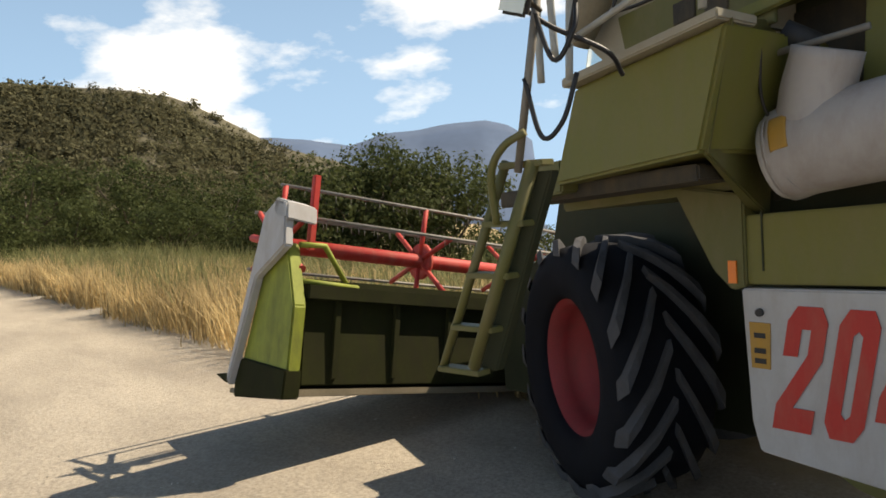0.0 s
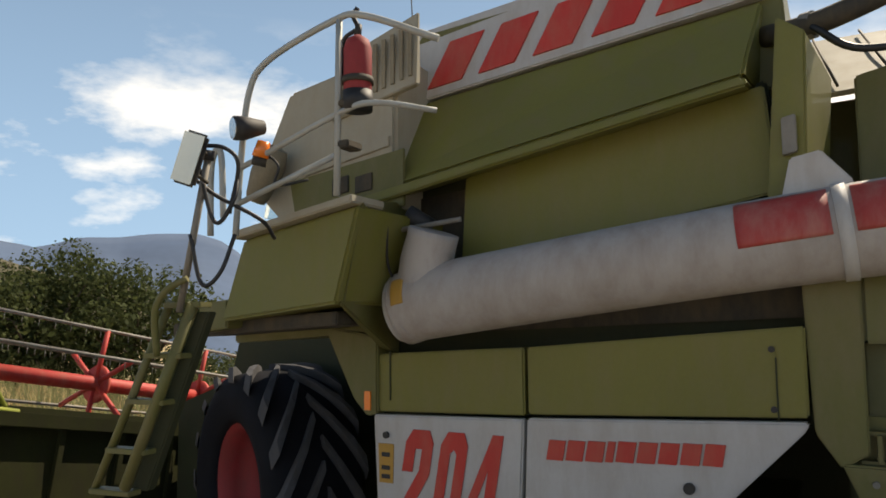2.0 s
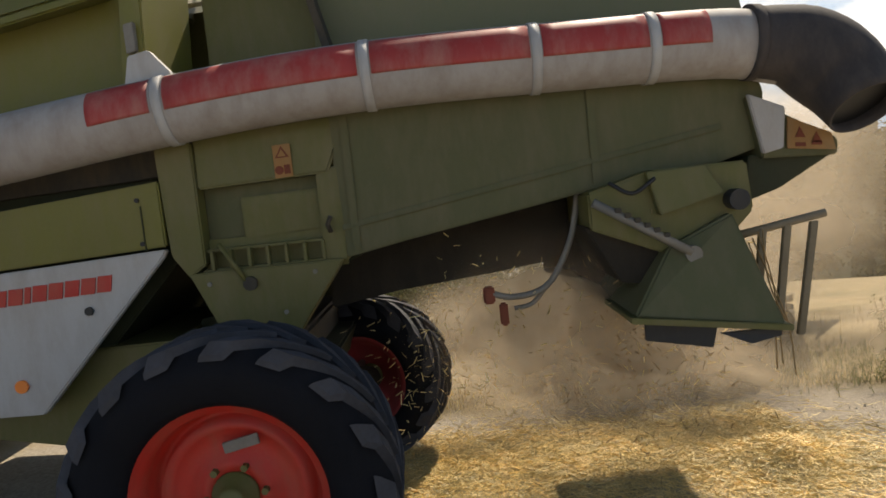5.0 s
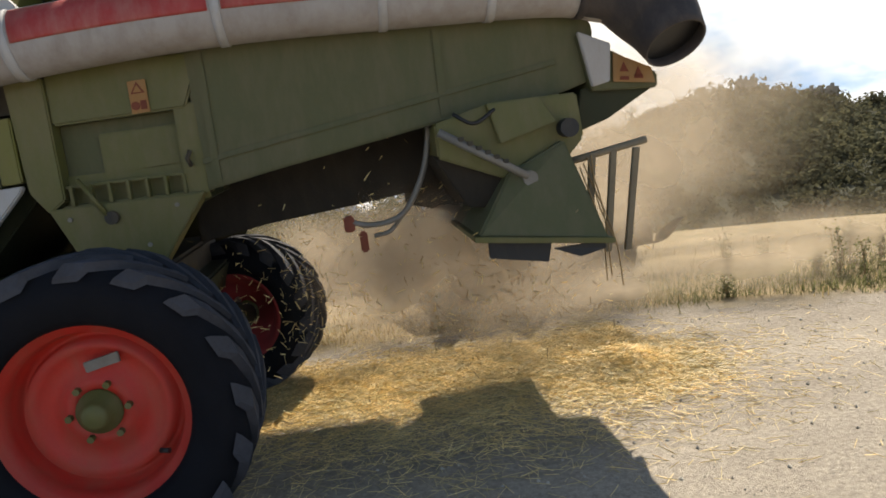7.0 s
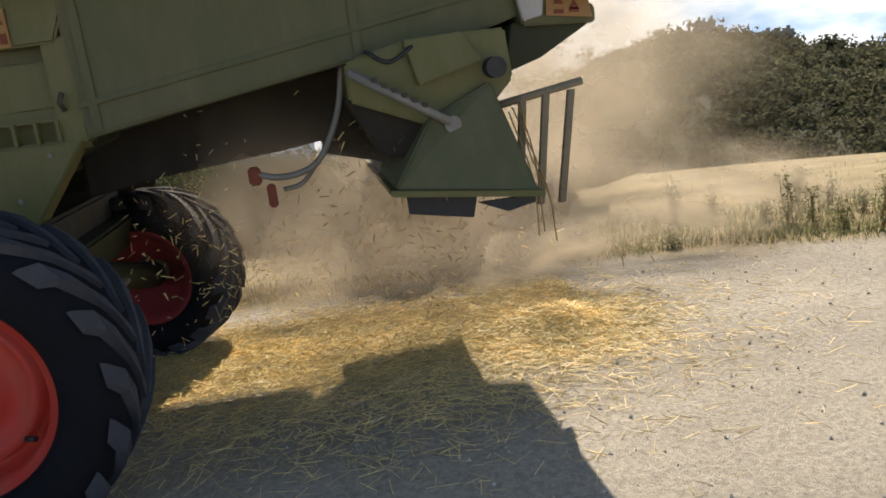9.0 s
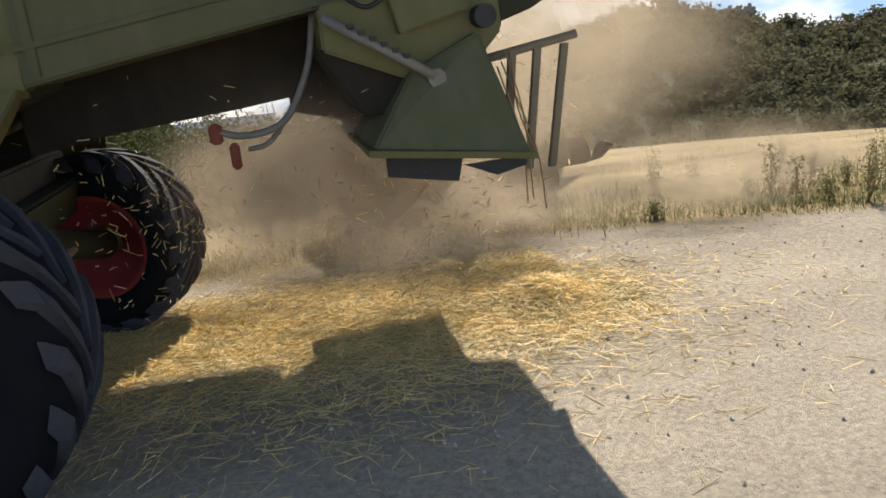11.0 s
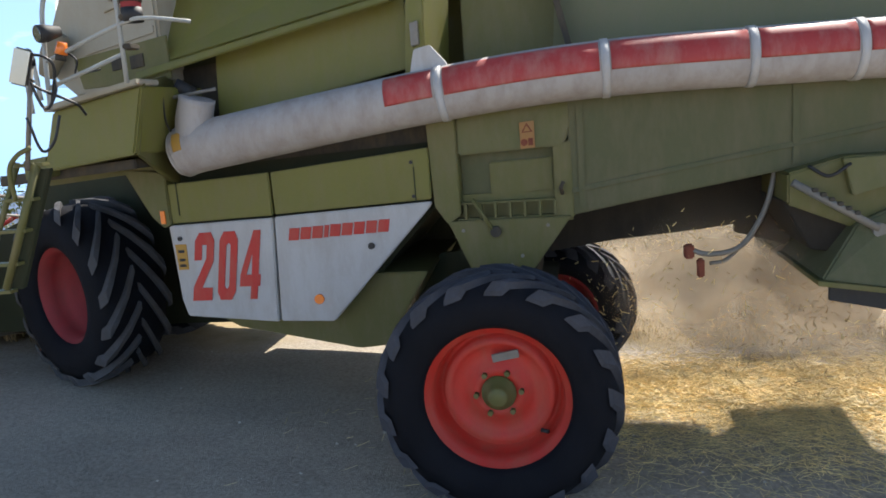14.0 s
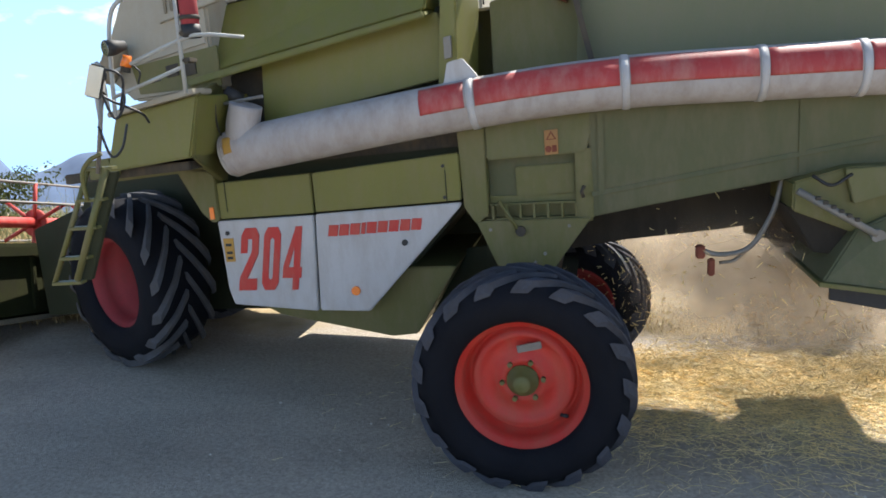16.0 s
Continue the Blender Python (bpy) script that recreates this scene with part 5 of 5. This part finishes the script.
pole = cpart("mirror_pole", sweep([(-2.53, -0.45, 2.02), (-2.38, -0.47, 2.57)], 0.013, 8), M_STEEL, "slim grey pole beside the ladder")
cpart("pole_knob", sweep([(-2.381, -0.47, 2.565), (-2.374, -0.47, 2.60)], 0.022, 10), M_BLACK, parent=pole)
for pts in (((-2.41, -0.48, 2.62), (-2.33, -0.44, 2.61), (-2.30, -0.40, 2.55), (-2.36, -0.38, 2.38)), ((-2.42, -0.48, 2.56), (-2.36, -0.45, 2.34), (-2.30, -0.42, 2.42), (-2.32, -0.38, 2.52)),
            ((-2.46, -0.47, 2.30), (-2.42, -0.45, 2.12), (-2.36, -0.42, 2.16), (-2.33, -0.38, 2.30)), ((-2.44, -0.47, 2.5), (-2.38, -0.42, 2.44), (-2.28, -0.3, 2.36), (-2.30, -0.2, 2.30))):
    cpart("cable", sweep(bend(pts, 8), 0.008, 7), M_HOSE, parent=pole)
mir = cpart("mirror", hexa([(-2.425, -0.60, 2.475), (-2.345, -0.57, 2.445), (-2.285, -0.56, 2.625), (-2.365, -0.59, 2.655),
                            (-2.435, -0.575, 2.475), (-2.355, -0.545, 2.445), (-2.295, -0.535, 2.625), (-2.375, -0.565, 2.655)], 0.010), M_BLACK, "rear-view mirror in a black frame")
cpart("mirror_glass", hexa([(-2.418, -0.604, 2.480), (-2.351, -0.577, 2.455), (-2.293, -0.567, 2.620), (-2.362, -0.594, 2.645),
                            (-2.419, -0.600, 2.480), (-2.352, -0.573, 2.455), (-2.294, -0.563, 2.620), (-2.363, -0.590, 2.645)], 0.0), M_MIRROR, parent=mir)
for z in (2.50, 2.60):
    cpart("mirror_arm", sweep([(-2.35, -0.56, z), (-2.37, -0.48, z - 0.02)], 0.007, 6), M_DARK, parent=mir)
lamp = cpart("work_lamp", sweep([(-2.53, -0.19, 2.765), (-2.51, -0.155, 2.77), (-2.47, -0.08, 2.785)], [0.05, 0.05, 0.028], 18), M_BLACK, "round work lamp")
cpart("lamp_glass", sweep([(-2.5335, -0.196, 2.7645), (-2.531, -0.1915, 2.765)], 0.044, 18), M_GLASSLAMP, parent=lamp)
cpart("beacon", sweep([(-2.47, -0.10, 2.655), (-2.45, -0.10, 2.72)], [0.036, 0.026], 14), M_ORANGE, "orange flashing beacon")
cpart("beacon_base", sweep([(-2.48, -0.10, 2.62), (-2.47, -0.10, 2.655)], 0.03, 12), M_DARK)
cpart("lamp_cable", sweep(bend([(-2.50, -0.08, 2.70), (-2.40, -0.07, 2.62), (-2.42, -0.06, 2.54), (-2.30, 0.0, 2.56)]), 0.006, 6), M_HOSE)
cpart("antenna", sweep([(-2.15, 0.62, 3.2), (-2.18, 0.62, 3.75)], 0.003, 5), M_DARK)

ext = base_of("fire_extinguisher", -2.01, -0.06, 2.78)
tagged(ext, "red fire extinguisher strapped to the platform rail", "fire extinguisher")
part("cylinder", revolve([(0.0, 0.0), (0.045, 0.0), (0.055, 0.015), (0.056, 0.24), (0.045, 0.275), (0.018, 0.295), (0.0, 0.296)], 28, False), M_RED_DARKENED, ext, at=pose(0, 0, 0.02, 90, 0, 0))
part("base_cup", revolve([(0.0, -0.008), (0.058, -0.008), (0.060, 0.07), (0.0, 0.072)], 28, False), M_BLACK, ext, "black base cup", pose(0, 0, 0.02, 90, 0, 0))
part("valve", sweep([(0, 0, 0.31), (0.005, 0, 0.36)], 0.014, 10), M_BLACK, ext, at=Matrix())
part("handle", sweep(bend([(0.0, 0, 0.355), (-0.02, 0, 0.40), (0.0, 0, 0.43)], 5), 0.010, 8), M_BLACK, ext, at=Matrix())
part("discharge_hose", sweep(bend([(-0.01, 0, 0.34), (-0.06, -0.01, 0.30), (-0.065, -0.01, 0.16)], 6), 0.009, 8), M_HOSE, ext, at=Matrix())
part("strap", revolve([(0.057, 0.10), (0.062, 0.10), (0.062, 0.125), (0.057, 0.125)], 28), M_DARK, ext, "dark strap", pose(0, 0, 0.02, 90, 0, 0))

# ---------------------------------------------------------------- header in front of the machine
HX, HT = -5.5, 11.0
hd = new("grain_header")
hd.matrix_basis = pose(HX, 0.1, 0.78, -HT, 0, 0)
tagged(hd, "green grain header with a red reel and lime end shield", "header")


def hpart(name, bm, material, label="", parent=None):
    return part(name, bm, material, parent or hd, label, at=Matrix())


HL = 3.9
hpart("back_wall", prism([(-0.06, 0.0), (0.10, 0.0), (0.04, 0.74), (-0.04, 0.74)], 0.12, HL, 0.01), M_GRIME, "dirty dark green back wall")
hpart("trough", prism([(-0.06, 0.0), (0.0, -0.06), (-1.05, -0.14), (-1.25, -0.10), (-1.02, -0.06)], 0.08, HL, 0.006), M_GRIME)
hpart("back_beam", prism([(0.02, 0.70), (0.14, 0.70), (0.14, 0.60), (0.02, 0.60)], 0.10, HL, 0.008), M_GRIME)
for k in range(7):
    y = 0.35 + k * 0.52
    hpart("stiffener", prism([(0.085, 0.05), (0.12, 0.05), (0.10, 0.66), (0.06, 0.66)], y, y + 0.05, 0.004), M_GRIME)
hpart("bottom_skid", prism([(0.12, -0.02), (-0.9, -0.16), (-0.9, -0.20), (0.12, -0.07)], 0.06, HL, 0.006), M_WOOD, "worn skid edge with dried soil")
sh = hpart("end_shield", prism([(0.16, 0.10), (0.16, 0.55), (-0.02, 0.98), (-0.30, 0.90), (-0.54, 0.10)], -0.02, 0.08, 0.012), M_LIME, "lime green end shield")
hpart("lower_guard", prism([(0.17, 0.12), (0.16, -0.08), (-0.6, -0.18), (-0.60, 0.02), (-0.52, 0.12)], -0.04, 0.09, 0.01), M_GRIME, "grimy lower guard", parent=sh)
crop = hpart("crop_divider", prism([(0.10, 0.95), (0.05, 1.26), (-0.08, 1.28), (-0.25, 1.18), (-0.62, 0.0), (-0.60, -0.10), (-0.30, 0.72)], -0.10, -0.03, 0.012), M_WHITE, "white plastic crop divider shield")
hpart("divider_cap", hexa([(-0.10, -0.10, 1.16), (0.10, -0.10, 1.13), (0.08, -0.10, 1.25), (-0.10, -0.10, 1.29),
                           (-0.10, 0.14, 1.14), (0.10, 0.14, 1.11), (0.08, 0.14, 1.23), (-0.10, 0.14, 1.27)], 0.012), M_WHITE, parent=crop)
hpart("lime_brace", sweep([(0.02, 0.06, 0.97), (0.02, 0.26, 0.98), (0.02, 0.50, 0.68)], 0.022, 8), M_LIME)
hpart("lime_brace", sweep([(0.05, 0.08, 0.72), (0.05, 0.55, 0.70)], 0.02, 8), M_LIME)
reel = hpart("reel", sweep([(-0.55, 0.12, 0.98), (-0.55, HL, 0.98)], 0.062, 18), M_RED, "red reel tube with tine bars")
bm = sweep([(0, 0, 0), (0.01, 0, -0.07)], 0.003, 4)
TINE = bpy.data.meshes.new("tine")
bm.to_mesh(TINE)
bm.free()
TINE.materials.append(M_STEEL)
ang = [k * math.tau / 6 + 0.45 for k in range(6)]
for y in (0.18, 1.55, 2.7, 3.8):
    for a in ang:
        hpart("reel_arm", sweep([(-0.55, y, 0.98), (-0.55 + 0.46 * math.cos(a), y, 0.98 + 0.46 * math.sin(a))], 0.022, 6), M_RED, parent=reel)
    hpart("reel_disc", revolve([(0.05, y), (0.16, y), (0.16, y + 0.03), (0.05, y + 0.03)], 20), M_RED, parent=reel).location = (-0.55, 0, 0.98)
for a in ang:
    x, z = -0.55 + 0.46 * math.cos(a), 0.98 + 0.46 * math.sin(a)
    hpart("tine_bar", sweep([(x, 0.14, z), (x, HL, z)], 0.014, 8), M_STEEL, parent=reel)
    for k in range(26):
        o = new("tine", TINE)
        o.parent = reel
        o.location = (x, 0.2 + k * 0.142, z)
hpart("reel_lift_arm", sweep([(0.05, 0.08, 0.80), (-0.55, 0.06, 1.0), (-0.75, 0.06, 1.02)], 0.03, 8), M_RED)
hpart("reel_post", box((-0.12, 0.22, 1.22), (0.05, 0.05, 0.55), 0.006), M_RED)
hpart("table_auger", sweep([(-0.35, 0.15, 0.25), (-0.35, HL, 0.25)], 0.20, 20), M_GRIME)


# ---------------------------------------------------------------- dust and flying chaff
def dust_mat():
    m = bpy.data.materials.new("airborne_dust")
    m.use_nodes = True
    n, l = m.node_tree.nodes, m.node_tree.links
    n.clear()
    out = n.new("ShaderNodeOutputMaterial")
    co = n.new("ShaderNodeTexCoord")
    ln = n.new("ShaderNodeVectorMath")
    ln.operation = "LENGTH"
    l.new(co.outputs["Object"], ln.inputs[0])
    fall = n.new("ShaderNodeMapRange")
    fall.interpolation_type = "SMOOTHERSTEP"
    fall.inputs["From Min"].default_value = 1.0
    fall.inputs["From Max"].default_value = 0.0
    l.new(ln.outputs["Value"], fall.inputs["Value"])
    info = n.new("ShaderNodeObjectInfo")
    sh = n.new("ShaderNodeVectorMath")
    sh.operation = "ADD"
    l.new(co.outputs["Object"], sh.inputs[0])
    sc = n.new("ShaderNodeMath")
    sc.operation = "MULTIPLY"
    sc.inputs[1].default_value = 37.0
    l.new(info.outputs["Random"], sc.inputs[0])
    l.new(sc.outputs[0], sh.inputs[1])
    nz = n.new("ShaderNodeTexNoise")
    nz.inputs["Scale"].default_value = 1.7
    nz.inputs["Detail"].default_value = 6
    l.new(sh.outputs["Vector"], nz.inputs["Vector"])
    nr = n.new("ShaderNodeMapRange")
    nr.inputs["From Min"].default_value = 0.32
    nr.inputs["From Max"].default_value = 0.68
    nr.inputs["To Min"].default_value = 0.35
    l.new(nz.outputs["Fac"], nr.inputs["Value"])
    mu = n.new("ShaderNodeMath")
    mu.operation = "MULTIPLY"
    sq = n.new("ShaderNodeMath")
    sq.operation = "POWER"
    sq.inputs[1].default_value = 1.15
    l.new(fall.outputs["Result"], sq.inputs[0])
    l.new(sq.outputs[0], mu.inputs[0])
    l.new(nr.outputs["Result"], mu.inputs[1])
    m2 = n.new("ShaderNodeMath")
    m2.operation = "MULTIPLY"
    m2.inputs[1].default_value = 0.86
    l.new(mu.outputs[0], m2.inputs[0])
    tr = n.new("ShaderNodeBsdfTransparent")
    df = n.new("ShaderNodeBsdfDiffuse")
    df.inputs["Color"].default_value = (0.46, 0.38, 0.285, 1)
    tl = n.new("ShaderNodeBsdfTranslucent")
    tl.inputs["Color"].default_value = (0.52, 0.43, 0.32, 1)
    mx = n.new("ShaderNodeMixShader")
    mx.inputs[0].default_value = 0.6
    l.new(df.outputs[0], mx.inputs[1])
    l.new(tl.outputs[0], mx.inputs[2])
    fin = n.new("ShaderNodeMixShader")
    l.new(m2.outputs[0], fin.inputs[0])
    l.new(tr.outputs[0], fin.inputs[1])
    l.new(mx.outputs[0], fin.inputs[2])
    l.new(fin.outputs[0], out.inputs["Surface"])
    return m


M_DUST = dust_mat()
MOVERS = []


def dust_mesh(seed):
    """A thin, round, wavy sheet of dust."""
    bm = bmesh.new()

    def vert(r, a):
        x, z = r * math.cos(a), r * math.sin(a)
        return bm.verts.new((x, 0.25 * noise.noise(Vector((x * 1.6, z * 1.6, seed * 3.1))), z))

    mid = vert(0, 0)
    rings = [[vert((i + 1) / 6, k * math.tau / 28) for k in range(28)] for i in range(6)]
    for k in range(28):
        bm.faces.new((mid, rings[0][k], rings[0][(k + 1) % 28])).smooth = True
    for p, q in zip(rings, rings[1:]):
        for k in range(28):
            bm.faces.new((p[k], q[k], q[(k + 1) % 28], p[(k + 1) % 28])).smooth = True
    me = bpy.data.meshes.new("dust_puff")
    bm.to_mesh(me)
    bm.free()
    me.materials.append(M_DUST)
    return me


def dust():
    rng = random.Random(21)
    meshes = [dust_mesh(s) for s in range(4)]
    spots = [(1.30, 0.98, 0.90, 1.0, 0.75), (1.80, 1.12, 0.78, 1.1, 0.75), (1.9, 2.8, 0.55, 1.4, 0.85), (1.1, 3.2, 0.50, 1.5, 0.85), (1.7, 3.7, 0.5, 1.7, 0.95),
             (2.85, 2.6, 0.60, 1.1, 0.85), (3.2, 3.1, 0.70, 1.3, 0.95), (3.2, 3.8, 1.25, 1.5, 1.4), (4.1, 4.6, 1.0, 1.9, 1.3), (4.4, 5.6, 1.9, 2.2, 2.0), (5.8, 7.2, 1.4, 3.2, 2.1),
             (2.2, 2.1, 0.50, 1.1, 0.70), (1.2, 2.2, 0.55, 1.0, 0.75), (2.0, 1.6, 0.70, 1.0, 0.80), (3.0, 1.8, 0.35, 1.0, 0.45), (4.2, 2.3, 0.35, 1.3, 0.55), (5.2, 2.6, 0.35, 1.5, 0.5)]
    for k, (x, y, z, sx, sz) in enumerate(spots):
        ob = new("dust_puff", meshes[k % 4])
        ob.scale = (sx, 0.6, sz)
        ob.location = (x, y, z)
        tagged(ob, "tan cloud of dust blown out behind the machine", "dust", "blown dust", "stuff")
        ph = rng.random() * 6.28
        rows = []
        for i in range(33):
            t = i * 0.5
            rows.append((t, pose(x + 0.14 * math.sin(t * 1.1 + ph), y + 0.06 * math.sin(t * 0.8 + ph * 2), z + 0.07 * math.sin(t * 1.5 + ph), 0, 14 * math.sin(t * 0.7 + ph), -18)))
        MOVERS.append((ob, rows))


dust()


def chaff():
    rng = random.Random(31)
    for k in range(32):
        bm = bmesh.new()
        for _ in range(64):
            d = Vector((rng.gauss(0, 1), rng.gauss(0, 1), rng.gauss(0, 1))).normalized()
            c = Vector((rng.gauss(0, .26), rng.gauss(0, .22), rng.gauss(0, .24)))
            straw_stick(bm, c, d, rng.uniform(0.015, 0.06), rng.uniform(0.0012, 0.003))
        ob = finish("flying_chaff", bm, M_STRAW if k < 24 else M_TWINE)
        tagged(ob, "loose straw bits flying out of the chopper", "chaff", "flying chaff", "stuff")
        x, y, z = (rng.uniform(0.55, 2.5), rng.uniform(0.7, 2.0), rng.uniform(0.45, 1.05)) if k < 24 else (rng.uniform(1.7, 2.1), rng.uniform(0.7, 1.3), rng.uniform(0.35, 0.95))
        ph, sp = rng.random() * 6.28, rng.uniform(2.2, 3.6)
        rows = []
        for i in range(65):
            t = i * 0.25
            rows.append((t, pose(x + 0.16 * math.cos(t * sp + ph), y + 0.10 * math.sin(t * 1.3 + ph), z + 0.20 * math.sin(t * sp + ph), 40 * math.sin(t * 1.1 + ph), 30 * math.sin(t * 0.9), 30 * math.cos(t * 0.8 + ph))))
        MOVERS.append((ob, rows))


chaff()


def motions():
    for ob, rows in MOVERS:
        walk(ob, rows)


motions()
